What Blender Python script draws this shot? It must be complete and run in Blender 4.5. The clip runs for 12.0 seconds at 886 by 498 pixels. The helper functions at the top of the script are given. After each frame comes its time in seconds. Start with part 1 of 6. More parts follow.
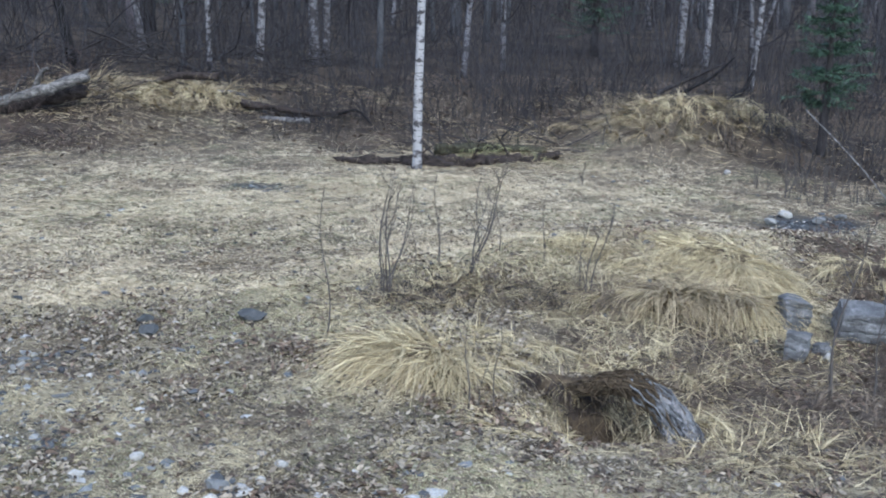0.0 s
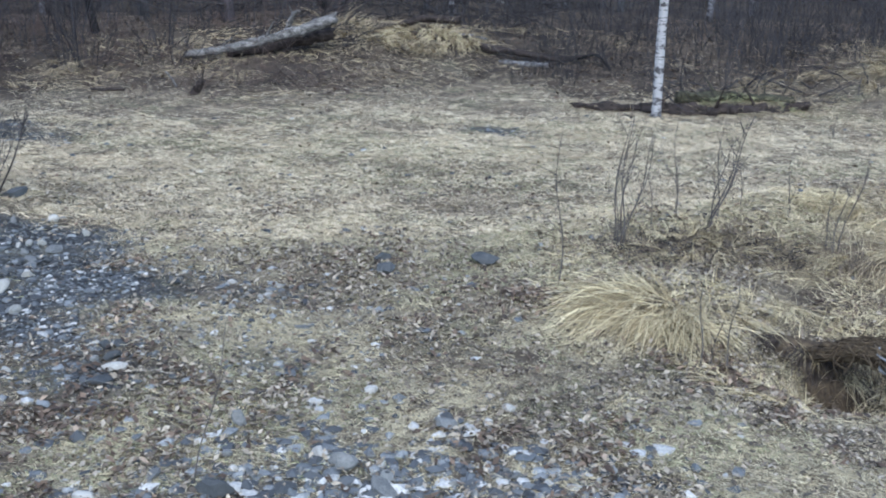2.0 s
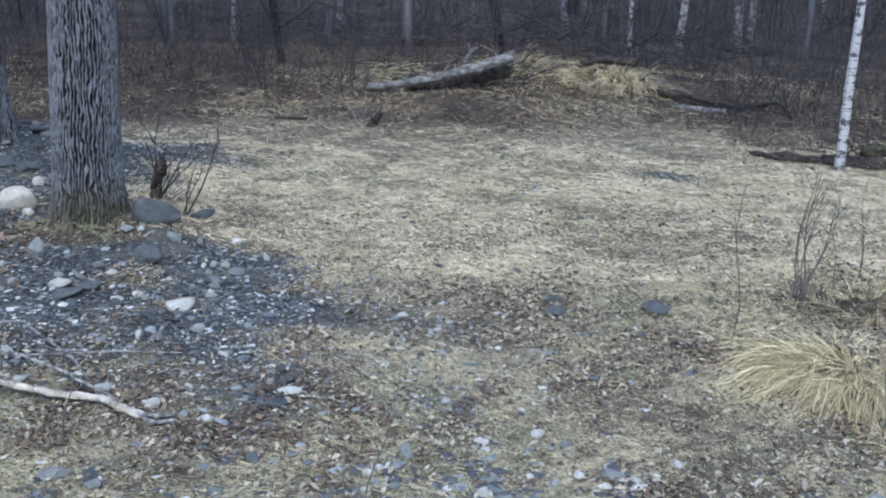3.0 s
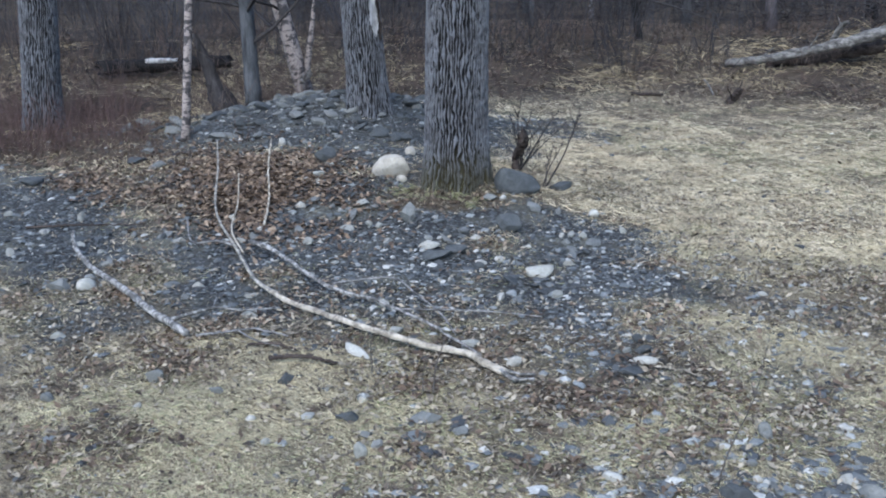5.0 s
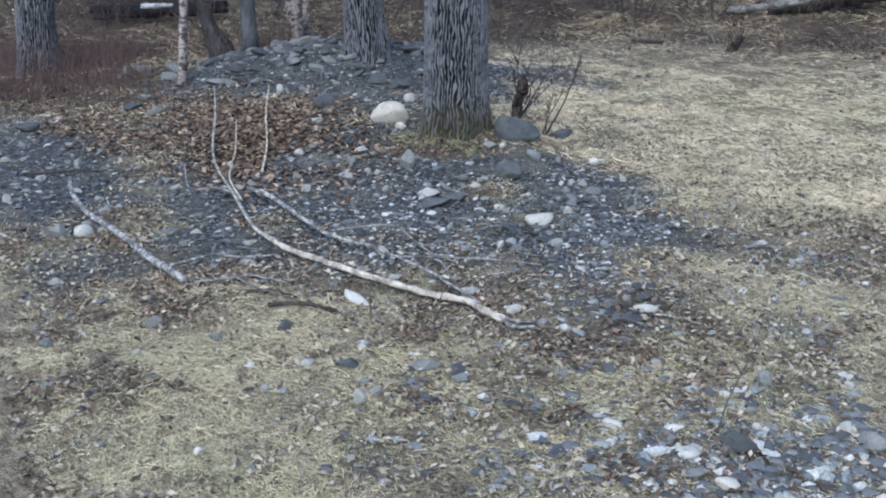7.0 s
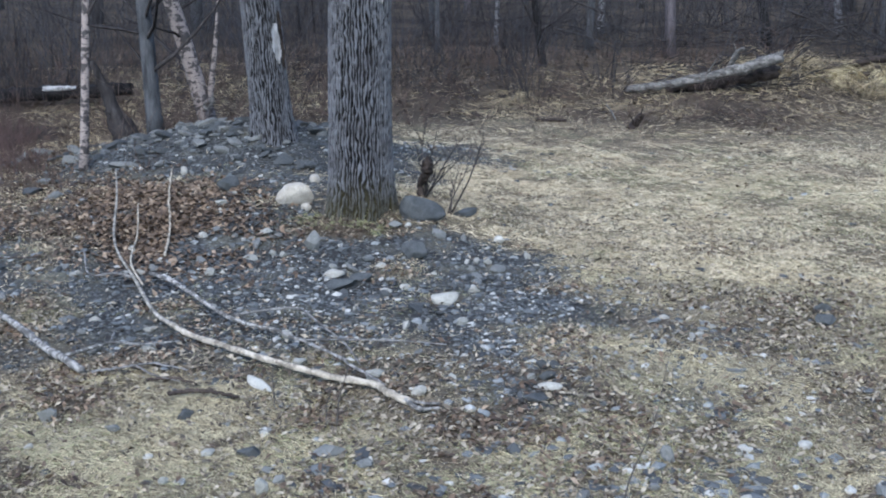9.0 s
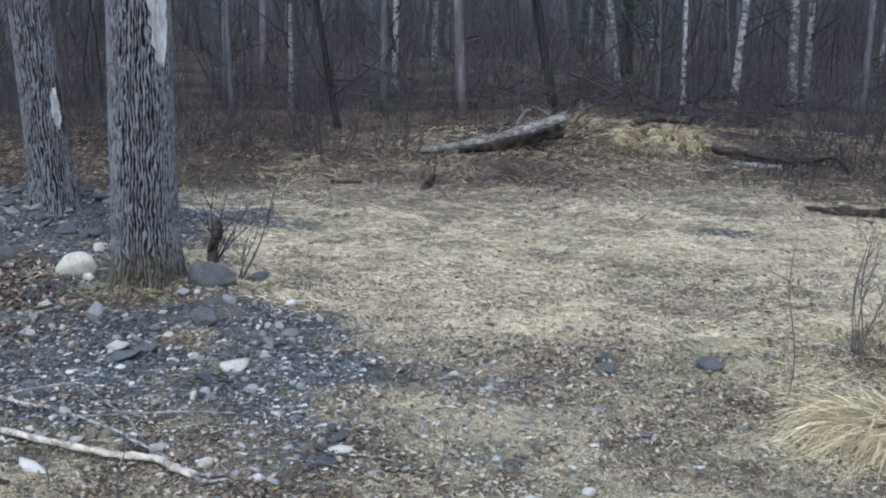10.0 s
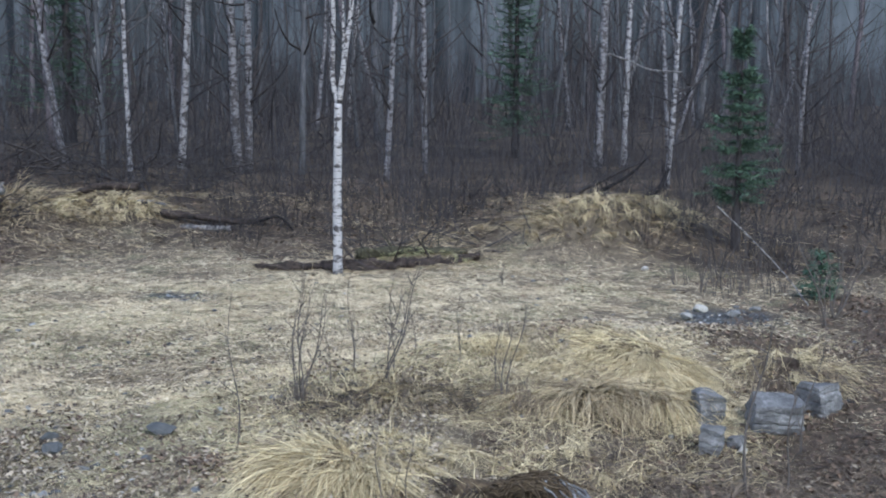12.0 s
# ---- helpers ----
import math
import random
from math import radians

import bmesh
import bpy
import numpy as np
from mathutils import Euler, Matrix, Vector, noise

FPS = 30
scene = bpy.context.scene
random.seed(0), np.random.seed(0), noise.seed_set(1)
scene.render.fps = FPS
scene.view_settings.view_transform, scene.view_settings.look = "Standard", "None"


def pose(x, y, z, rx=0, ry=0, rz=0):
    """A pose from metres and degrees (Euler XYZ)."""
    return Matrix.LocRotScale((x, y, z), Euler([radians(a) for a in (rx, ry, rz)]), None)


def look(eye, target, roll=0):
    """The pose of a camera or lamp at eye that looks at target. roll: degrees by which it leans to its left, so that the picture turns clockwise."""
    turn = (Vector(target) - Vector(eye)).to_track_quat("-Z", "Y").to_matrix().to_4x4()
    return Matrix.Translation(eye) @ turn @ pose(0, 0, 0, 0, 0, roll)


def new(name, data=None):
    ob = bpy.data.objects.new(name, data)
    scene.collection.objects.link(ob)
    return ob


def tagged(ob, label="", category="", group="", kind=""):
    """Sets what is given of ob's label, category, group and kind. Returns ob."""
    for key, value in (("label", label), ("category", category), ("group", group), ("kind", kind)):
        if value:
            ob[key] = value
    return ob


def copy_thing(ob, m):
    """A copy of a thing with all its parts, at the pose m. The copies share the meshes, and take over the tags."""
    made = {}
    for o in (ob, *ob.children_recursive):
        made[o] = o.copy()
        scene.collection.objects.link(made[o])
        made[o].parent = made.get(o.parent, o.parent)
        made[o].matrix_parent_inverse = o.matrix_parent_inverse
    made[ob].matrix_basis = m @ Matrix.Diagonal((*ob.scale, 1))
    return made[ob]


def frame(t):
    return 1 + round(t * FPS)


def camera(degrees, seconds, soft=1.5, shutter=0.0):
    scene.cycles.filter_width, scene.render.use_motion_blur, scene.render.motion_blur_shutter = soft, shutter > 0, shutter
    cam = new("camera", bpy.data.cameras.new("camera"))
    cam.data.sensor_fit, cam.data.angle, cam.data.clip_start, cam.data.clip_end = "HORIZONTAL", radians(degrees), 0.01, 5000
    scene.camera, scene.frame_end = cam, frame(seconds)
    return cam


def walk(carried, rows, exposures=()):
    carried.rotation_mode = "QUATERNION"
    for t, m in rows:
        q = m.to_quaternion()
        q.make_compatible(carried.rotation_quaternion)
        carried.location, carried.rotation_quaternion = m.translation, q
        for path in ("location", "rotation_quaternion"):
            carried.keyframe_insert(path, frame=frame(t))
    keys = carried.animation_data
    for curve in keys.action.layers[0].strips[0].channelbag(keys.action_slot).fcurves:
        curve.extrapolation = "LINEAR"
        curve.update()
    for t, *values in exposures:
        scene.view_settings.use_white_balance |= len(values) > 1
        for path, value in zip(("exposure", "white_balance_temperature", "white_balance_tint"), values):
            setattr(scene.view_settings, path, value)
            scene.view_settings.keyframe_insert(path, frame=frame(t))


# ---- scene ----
cam = camera(43.7, 12.0, soft=2.0)
# seconds, eye x, y, z, turn to the left, tilt up, lean to the right
ROWS = [
    (0, 0.042, 0.033, 1.473, -0.21, -13.50, -1.34),
    (0.5, 0.034, 0.040, 1.475, 4.80, -14.40, -1.47),
    (1, 0.032, 0.041, 1.478, 6.66, -15.25, -1.39),
    (1.5, 0.028, 0.047, 1.477, 8.33, -16.13, -0.72),
    (2, 0.024, 0.051, 1.477, 12.04, -16.55, -0.70),
    (2.5, 0.015, 0.056, 1.471, 16.22, -15.93, -1.07),
    (3, -0.030, 0.030, 1.505, 20.61, -14.92, -1.86),
    (3.2, -0.033, 0.008, 1.517, 24.65, -13.75, -1.88),
    (3.5, -0.038, -0.028, 1.536, 29.49, -12.10, -1.89),
    (3.7, -0.014, -0.033, 1.543, 32.07, -12.00, -0.96),
    (5.3, -0.070, -0.073, 1.485, 39.21, -16.96, 0.38),
    (5.5, -0.075, -0.074, 1.484, 39.05, -17.36, 0.16),
    (6, -0.077, -0.067, 1.480, 38.35, -18.41, 0.28),
    (6.5, -0.077, -0.065, 1.479, 38.68, -18.88, 0.16),
    (8.3, -0.068, -0.044, 1.479, 38.07, -18.56, 0.19),
    (8.5, -0.064, -0.052, 1.490, 37.49, -17.76, 0.03),
    (9, -0.048, -0.027, 1.498, 34.06, -14.96, 0.02),
    (9.5, -0.017, -0.008, 1.508, 29.40, -11.78, -0.28),
    (10, 0.016, 0.022, 1.494, 23.83, -11.73, -0.31),
    (10.5, 0.043, 0.050, 1.484, 18.00, -10.64, -0.09),
    (11, 0.055, 0.108, 1.464, 11.08, -9.60, 0.13),
    (11.5, 0.099, 0.077, 1.488, 3.28, -8.91, 0.33),
    (12, 0.140, 0.042, 1.480, -3.62, -8.17, -0.28),
]
walk(cam, [(t, pose(x, y, z, 90 + tilt, 0, yaw) @ pose(0, 0, 0, 0, 0, -lean)) for t, x, y, z, yaw, tilt, lean in ROWS],
     exposures=[(0.0, 1.64, 5700, 10), (1.0, 1.64, 5590, 9.5), (2.5, 1.64, 5590, 9.5), (3.5, 1.64, 5560, 9.3), (5.5, 1.64, 5780, 9.5), (9.5, 1.64, 5780, 10), (10.5, 1.64, 5880, 10.5), (12.0, 1.64, 5880, 10.5)])

# ---- sky and light: an overcast spring day ----
world = bpy.data.worlds.new("sky")
scene.world = world
world.use_nodes = True
wt = world.node_tree
sky = wt.nodes.new("ShaderNodeTexSky")
sky.sky_type, sky.sun_disc = "NISHITA", False
sky.sun_elevation, sky.sun_rotation = radians(42), radians(215)
sky.air_density, sky.dust_density, sky.ozone_density = 1.0, 1.0, 1.5
wt.links.new(sky.outputs[0], wt.nodes["Background"].inputs[0])
wt.nodes["Background"].inputs[1].default_value = 0.11
sun = new("sun", bpy.data.lights.new("sun", "SUN"))
sun.data.energy, sun.data.angle, sun.data.color = 1.1, radians(30), (1.0, 0.95, 0.88)
sun.matrix_world = look((0, 0, 0), (math.sin(radians(35)) * -1, math.cos(radians(35)), -math.tan(radians(42))))

# ---- materials ----
class Stuff:
    """A node material under construction: nodes are made and linked by short calls."""

    def __init__(self, name, rough=0.9, spec=0.25):
        self.m = bpy.data.materials.new(name)
        self.m.use_nodes = True
        self.t = self.m.node_tree
        self.b = self.t.nodes["Principled BSDF"]
        self.b.inputs["Roughness"].default_value = rough
        self.b.inputs["Specular IOR Level"].default_value = spec
        self.co = self.t.nodes.new("ShaderNodeTexCoord").outputs["Object"]
        self.geo = self.t.nodes.new("ShaderNodeNewGeometry")
        self.info = self.t.nodes.new("ShaderNodeObjectInfo")

    def put(self, socket, value):
        if isinstance(value, (int, float)):
            socket.default_value = value
        elif isinstance(value, tuple):
            socket.default_value = (*value, 1) if len(value) == 3 and socket.type == "RGBA" else value
        else:
            self.t.links.new(value, socket)

    def stretch(self, scale, shift=None):
        n = self.t.nodes.new("ShaderNodeMapping")
        self.put(n.inputs["Vector"], self.co)
        n.inputs["Scale"].default_value = scale
        if shift is not None:
            c = self.t.nodes.new("ShaderNodeCombineXYZ")
            for i in range(3):
                self.put(c.inputs[i], shift)
            self.put(n.inputs["Location"], c.outputs[0])
        return n.outputs[0]

    def noise(self, scale, detail=4.0, rough=0.6, where=None):
        n = self.t.nodes.new("ShaderNodeTexNoise")
        self.put(n.inputs["Vector"], where or self.co)
        n.inputs["Scale"].default_value, n.inputs["Detail"].default_value, n.inputs["Roughness"].default_value = scale, detail, rough
        return n.outputs["Fac"]

    def cells(self, scale, where=None):
        n = self.t.nodes.new("ShaderNodeTexVoronoi")
        self.put(n.inputs["Vector"], where or self.co)
        n.inputs["Scale"].default_value = scale
        return n.outputs["Distance"], n.outputs["Color"]

    def sums(self, op, a, b=0.0):
        n = self.t.nodes.new("ShaderNodeMath")
        n.operation = op
        self.put(n.inputs[0], a), self.put(n.inputs[1], b)
        return n.outputs[0]

    def ramp(self, fac, *stops):
        n = self.t.nodes.new("ShaderNodeValToRGB")
        self.put(n.inputs[0], fac)
        e = n.color_ramp.elements
        while len(e) < len(stops):
            e.new(0.5)
        for k, (at, col) in zip(e, stops):
            k.position, k.color = at, ((col, col, col, 1) if isinstance(col, (int, float)) else (*col, 1))
        return n.outputs[0]

    def mix(self, fac, a, b, how="MIX"):
        n = self.t.nodes.new("ShaderNodeMix")
        n.data_type, n.blend_type = "RGBA", how
        self.put(n.inputs[0], fac), self.put(n.inputs[6], a), self.put(n.inputs[7], b)
        return n.outputs[2]

    def mask(self, name):
        n = self.t.nodes.new("ShaderNodeAttribute")
        n.attribute_name = name
        return n.outputs["Fac"]

    def bump(self, height, strength=0.5, far=0.01):
        n = self.t.nodes.new("ShaderNodeBump")
        n.inputs["Strength"].default_value, n.inputs["Distance"].default_value = strength, far
        self.put(n.inputs["Height"], height)
        self.t.links.new(n.outputs[0], self.b.inputs["Normal"])

    def done(self, colour):
        self.put(self.b.inputs["Base Color"], colour)
        return self.m


def ground_material():
    s = Stuff("ground", 0.95, 0.1)
    mid, fine = s.noise(2.2, 5), s.noise(38, 5, 0.7)
    lying = s.noise(16, 4, 0.7, s.stretch((1.0, 3.2, 2.0)))
    straw = s.mix(lying, (0.26, 0.205, 0.115), (0.76, 0.66, 0.43))
    earth = s.mix(lying, (0.11, 0.089, 0.063), (0.36, 0.298, 0.205))
    cover = s.ramp(s.sums("ADD", s.mask("straw"), s.sums("MULTIPLY", s.sums("SUBTRACT", mid, 0.5), 0.5)), (0.1, 0), (0.75, 1))
    straw = s.mix(cover, earth, straw)
    moss = s.ramp(s.noise(2.1, 5, 0.65), (0.50, 0), (0.66, 0.6))
    straw = s.mix(moss, straw, (0.25, 0.262, 0.14))
    soil = s.mix(fine, (0.045, 0.036, 0.028), (0.16, 0.125, 0.09))
    straw = s.mix(s.ramp(s.noise(9, 5, 0.7), (0.46, 0), (0.64, 0.8)), straw, soil)
    d, c = s.cells(55)
    grit = s.mix(s.ramp(c, (0.1, 0), (0.9, 1)), (0.066, 0.071, 0.07), (0.205, 0.216, 0.209))
    grit = s.mix(s.ramp(d, (0.25, 0), (0.6, 1)), grit, (0.036, 0.036, 0.035))
    grit = s.mix(s.ramp(s.noise(5, 4), (0.4, 0), (0.7, 0.7)), grit, (0.07, 0.069, 0.068))
    grit = s.mix(s.ramp(s.noise(3.3, 5, 0.65), (0.50, 0), (0.66, 0.5)), grit, s.mix(fine, (0.10, 0.095, 0.068), (0.29, 0.27, 0.195)))
    # dark forest floor; also colours the shaded hollow by the root
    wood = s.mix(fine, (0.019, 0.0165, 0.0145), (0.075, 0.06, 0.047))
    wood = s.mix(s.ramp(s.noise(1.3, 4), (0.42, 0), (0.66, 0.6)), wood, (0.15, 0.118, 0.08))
    edge = s.sums("MULTIPLY", s.sums("SUBTRACT", fine, 0.5), 0.9)
    g = s.ramp(s.sums("ADD", s.mask("gravel"), edge), (0.22, 0), (0.8, 1))
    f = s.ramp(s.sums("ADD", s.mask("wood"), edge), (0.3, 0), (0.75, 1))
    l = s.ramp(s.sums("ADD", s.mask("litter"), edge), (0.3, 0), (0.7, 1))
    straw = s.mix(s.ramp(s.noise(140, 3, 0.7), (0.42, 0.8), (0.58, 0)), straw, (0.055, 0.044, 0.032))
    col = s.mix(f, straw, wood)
    col = s.mix(l, col, s.mix(fine, (0.038, 0.031, 0.024), (0.145, 0.117, 0.084)))
    col = s.mix(g, col, grit)
    s.bump(s.sums("ADD", s.sums("MULTIPLY", lying, 0.8), fine), 0.9, 0.02)
    return s.done(col)


def blade_material(name, dark, light, other, share=0.3, patch=1.7):
    """Dry grass: each blade with a shade of its own, drifting in patches."""
    s = Stuff(name, 0.75, 0.25)
    r = s.geo.outputs["Random Per Island"]
    col = s.mix(s.sums("MULTIPLY", r, s.sums("SUBTRACT", 1.0, s.mask("tone"))), dark, light)
    col = s.mix(s.ramp(s.noise(patch, 5, 0.65), (0.46, 0), (0.64, share)), col, other)
    return s.done(s.mix(s.ramp(s.noise(60, 2), (0.35, 0.0), (0.7, 0.25)), col, dark))


def stone_material(name, a, b, vein=0.0):
    s = Stuff(name, 0.85, 0.3)
    where = s.stretch((1, 1, 1), s.sums("MULTIPLY", s.info.outputs["Random"], 40.0))
    big, fine = s.noise(14, 5, 0.65, where), s.noise(120, 4, 0.7, where)
    col = s.mix(s.ramp(big, (0.3, 0), (0.7, 1)), a, b)
    col = s.mix(s.ramp(fine, (0.35, 0.35), (0.6, 0)), col, tuple(v * 0.45 for v in a))
    col = s.mix(s.sums("MULTIPLY", s.info.outputs["Random"], 0.3), col, tuple(v * 0.7 for v in b))
    if vein:
        col = s.mix(s.ramp(s.noise(13, 5, 0.7, s.stretch((1, 1, 1.6))), (0.54, 0), (0.66, vein)), col, (0.55, 0.55, 0.55))
    s.bump(s.sums("ADD", big, fine), 0.6, 0.008)
    return s.done(col)


def gravel_material(name, lift):
    s = Stuff(name, 0.85, 0.3)
    r = s.sums("ADD", s.geo.outputs["Random Per Island"], lift)
    col = s.ramp(r, (0.0, (0.03, 0.032, 0.034)), (0.4, (0.08, 0.087, 0.09)), (0.75, (0.155, 0.167, 0.168)), (0.93, (0.30, 0.315, 0.305)), (0.985, (0.56, 0.55, 0.50)))
    col = s.mix(s.ramp(s.noise(90, 4), (0.4, 0.4), (0.65, 0)), col, (0.07, 0.07, 0.07))
    return s.done(col)


def leaf_material(name="dead_leaf", top=1.0, faded=0.0):
    s = Stuff(name, 0.7, 0.25)
    r = s.sums("MULTIPLY", s.geo.outputs["Random Per Island"], top)
    col = s.ramp(r, (0.0, (0.05, 0.036, 0.027)), (0.4, (0.13, 0.092, 0.062)), (0.75, (0.25, 0.18, 0.12)), (1.0, (0.52, 0.42, 0.30)))
    col = s.mix(faded, col, s.ramp(r, (0.0, (0.04, 0.033, 0.025)), (0.35, (0.15, 0.125, 0.092)), (0.7, (0.34, 0.293, 0.212)), (1.0, (0.48, 0.42, 0.315))))
    return s.done(s.mix(s.ramp(s.noise(70, 3), (0.4, 0.3), (0.6, 0)), col, (0.06, 0.04, 0.03)))


def poplar_material():
    s = Stuff("poplar_bark", 0.92, 0.15)
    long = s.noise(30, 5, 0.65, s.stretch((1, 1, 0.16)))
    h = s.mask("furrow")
    # grooves darker than ridges: bark colour plus groove shade painted in
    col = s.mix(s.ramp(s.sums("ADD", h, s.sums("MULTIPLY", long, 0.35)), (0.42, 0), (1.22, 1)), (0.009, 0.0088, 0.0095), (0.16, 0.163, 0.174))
    col = s.mix(s.ramp(s.noise(7, 5, 0.65), (0.5, 0), (0.66, 0.6)), col, (0.045, 0.043, 0.045))
    col = s.mix(s.mask("moss"), col, s.mix(s.noise(40, 4), (0.022, 0.02, 0.011), (0.085, 0.076, 0.034)))
    s.bump(s.sums("ADD", long, s.noise(110, 3)), 0.8, 0.012)
    return s.done(col)


def birch_material(name, white, patch):
    s = Stuff(name, 0.7, 0.3)
    shift = s.sums("MULTIPLY", s.info.outputs["Random"], 30.0)
    scars = s.noise(11, 4, 0.65, s.stretch((1.2, 1.2, 1.7), shift))
    dashes = s.noise(9, 3, 0.6, s.stretch((1.5, 1.5, 9), shift))
    col = s.mix(s.noise(22, 4), tuple(v * 0.72 for v in white), white)
    col = s.mix(s.ramp(dashes, (0.57, 0), (0.63, 0.85)), col, (0.05, 0.045, 0.045))
    col = s.mix(s.ramp(scars, (patch, 0), (patch + 0.06, 0.95)), col, (0.045, 0.04, 0.04))
    s.bump(dashes, 0.4, 0.004)
    return s.done(col)


def bark_material(name, dark, light, scale=26.0):
    s = Stuff(name, 0.92, 0.15)
    shift = s.sums("MULTIPLY", s.info.outputs["Random"], 30.0)
    long = s.noise(scale, 5, 0.7, s.stretch((1, 1, 0.2), shift))
    col = s.mix(s.ramp(long, (0.32, 0), (0.68, 1)), dark, light)
    col = s.mix(s.ramp(s.noise(2.5, 4, 0.6, s.stretch((1, 1, 1), shift)), (0.5, 0), (0.7, 0.5)), col, dark)
    s.bump(long, 0.7, 0.01)
    return s.done(col)


def twig_material(name, dark, light):
    s = Stuff(name, 0.8, 0.25)
    return s.done(s.mix(s.geo.outputs["Random Per Island"], dark, light))


def wood_material(name, dark, light, blotch=0.3, knots=0.75):
    """Weathered bare wood, grained along its own x."""
    s = Stuff(name, 0.85, 0.2)
    grain = s.noise(30, 5, 0.65, s.stretch((0.12, 1, 1)))
    col = s.mix(s.ramp(grain, (0.3, 0), (0.7, 1)), dark, light)
    col = s.mix(s.ramp(s.noise(17, 4, 0.7), (0.5, 0), (0.6, knots)), col, tuple(v * 0.45 for v in dark))
    col = s.mix(s.ramp(s.noise(42, 4, 0.6), (0.47, 0), (0.55, blotch)), col, tuple(v * 0.5 for v in dark))
    s.bump(grain, 0.8, 0.01)
    return s.done(col)


def backdrop_material():
    """A slope of woods far off: upright stems, with dimness and haze put into the colour."""
    s = Stuff("far_wood", 1.0, 0.0)
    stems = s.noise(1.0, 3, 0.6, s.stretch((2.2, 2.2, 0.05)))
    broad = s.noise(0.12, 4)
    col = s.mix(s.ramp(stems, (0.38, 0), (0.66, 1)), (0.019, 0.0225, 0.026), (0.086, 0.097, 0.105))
    # pale patches: distance haze and sky gaps painted between the stems
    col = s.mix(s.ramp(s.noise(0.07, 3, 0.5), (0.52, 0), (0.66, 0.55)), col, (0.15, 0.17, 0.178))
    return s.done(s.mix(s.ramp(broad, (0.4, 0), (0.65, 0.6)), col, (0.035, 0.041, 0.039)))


GROUND = ground_material()
STRAW = blade_material("straw", (0.34, 0.275, 0.155), (0.98, 0.865, 0.55), (0.36, 0.325, 0.225), 0.8, 4.0)
MATTED = blade_material("matted_straw", (0.38, 0.305, 0.19), (0.89, 0.775, 0.535), (0.40, 0.315, 0.205), 0.6)
TUSSOCK = blade_material("tussock_grass", (0.22, 0.17, 0.088), (0.97, 0.84, 0.51), (0.40, 0.315, 0.175), 0.4)
RUST = blade_material("withered_stalks", (0.055, 0.044, 0.034), (0.31, 0.245, 0.17), (0.17, 0.135, 0.095))
MOSS = blade_material("moss", (0.16, 0.165, 0.075), (0.46, 0.45, 0.25), (0.26, 0.24, 0.13))
CREAM = stone_material("cream_stone", (0.34, 0.31, 0.255), (0.54, 0.50, 0.425))
WHITE = stone_material("white_stone", (0.29, 0.28, 0.245), (0.60, 0.58, 0.51))
PALE = stone_material("pale_stone", (0.225, 0.225, 0.20), (0.40, 0.395, 0.35))
GREY = stone_material("grey_stone", (0.125, 0.129, 0.122), (0.25, 0.252, 0.235))
SLATE = stone_material("slate_stone", (0.045, 0.049, 0.050), (0.115, 0.122, 0.122))
VEINED = stone_material("veined_rock", (0.05, 0.05, 0.049), (0.21, 0.21, 0.204), 0.3)
GRAVEL, LEAF = gravel_material("gravel", 0.0), leaf_material("dead_leaf", 0.9)
BRIGHT_GRAVEL = gravel_material("bright_gravel", 0.15)
POPLAR = poplar_material()
BIRCH = birch_material("birch_bark", (0.40, 0.39, 0.38), 0.52)
DIMBIRCH = birch_material("smudged_birch_bark", (0.30, 0.295, 0.295), 0.50)
ASPEN = birch_material("mottled_bark", (0.20, 0.197, 0.203), 0.48)
PEELBIRCH = birch_material("peeling_bark", (0.34, 0.285, 0.255), 0.49)
DULL = bark_material("grey_bark", (0.037, 0.0385, 0.041), (0.127, 0.13, 0.135))
PINK = bark_material("pinkish_bark", (0.055, 0.048, 0.051), (0.165, 0.147, 0.155))
TORN = bark_material("torn_wood", (0.17, 0.165, 0.16), (0.47, 0.46, 0.45), 40.0)
SNAG = bark_material("black_bark", (0.007, 0.0065, 0.007), (0.03, 0.028, 0.028))
DARK = bark_material("dark_bark", (0.018, 0.016, 0.016), (0.075, 0.068, 0.066))
BRUSH = twig_material("brush_twigs", (0.014, 0.0132, 0.0142), (0.07, 0.064, 0.064))
HAZE = twig_material("purplish_twigs", (0.02, 0.0202, 0.0225), (0.083, 0.081, 0.088))
REDSTALK = twig_material("red_stalks", (0.055, 0.034, 0.031), (0.17, 0.112, 0.10))
REDTWIG = twig_material("reddish_twigs", (0.045, 0.032, 0.027), (0.15, 0.108, 0.088))
NEEDLE = twig_material("spruce_needles", (0.024, 0.05, 0.034), (0.095, 0.155, 0.098))
SAPTWIG = twig_material("sapling_twigs", (0.035, 0.031, 0.028), (0.13, 0.115, 0.10))
HUMP = blade_material("hump_grass", (0.12, 0.092, 0.052), (0.78, 0.64, 0.39), (0.22, 0.175, 0.115), 0.5)
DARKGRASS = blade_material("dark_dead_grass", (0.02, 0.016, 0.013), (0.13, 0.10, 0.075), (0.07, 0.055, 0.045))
DRIFT = wood_material("weathered_wood", (0.07, 0.066, 0.063), (0.37, 0.355, 0.335))
LOGWOOD = wood_material("split_grey_wood", (0.025, 0.023, 0.021), (0.34, 0.322, 0.295), 0.3, 0.45)
ROOTWOOD = wood_material("frayed_root_wood", (0.06, 0.06, 0.059), (0.29, 0.292, 0.288), 0.3, 0.4)
ROTTEN = wood_material("rotten_wood", (0.02, 0.016, 0.014), (0.085, 0.066, 0.055))
BAREWOOD = wood_material("bare_scar_wood", (0.33, 0.32, 0.31), (0.62, 0.60, 0.575))
DARKLEAF = leaf_material("dark_leaf", 0.62)
WOODLEAF = leaf_material("wood_leaf", 0.42)
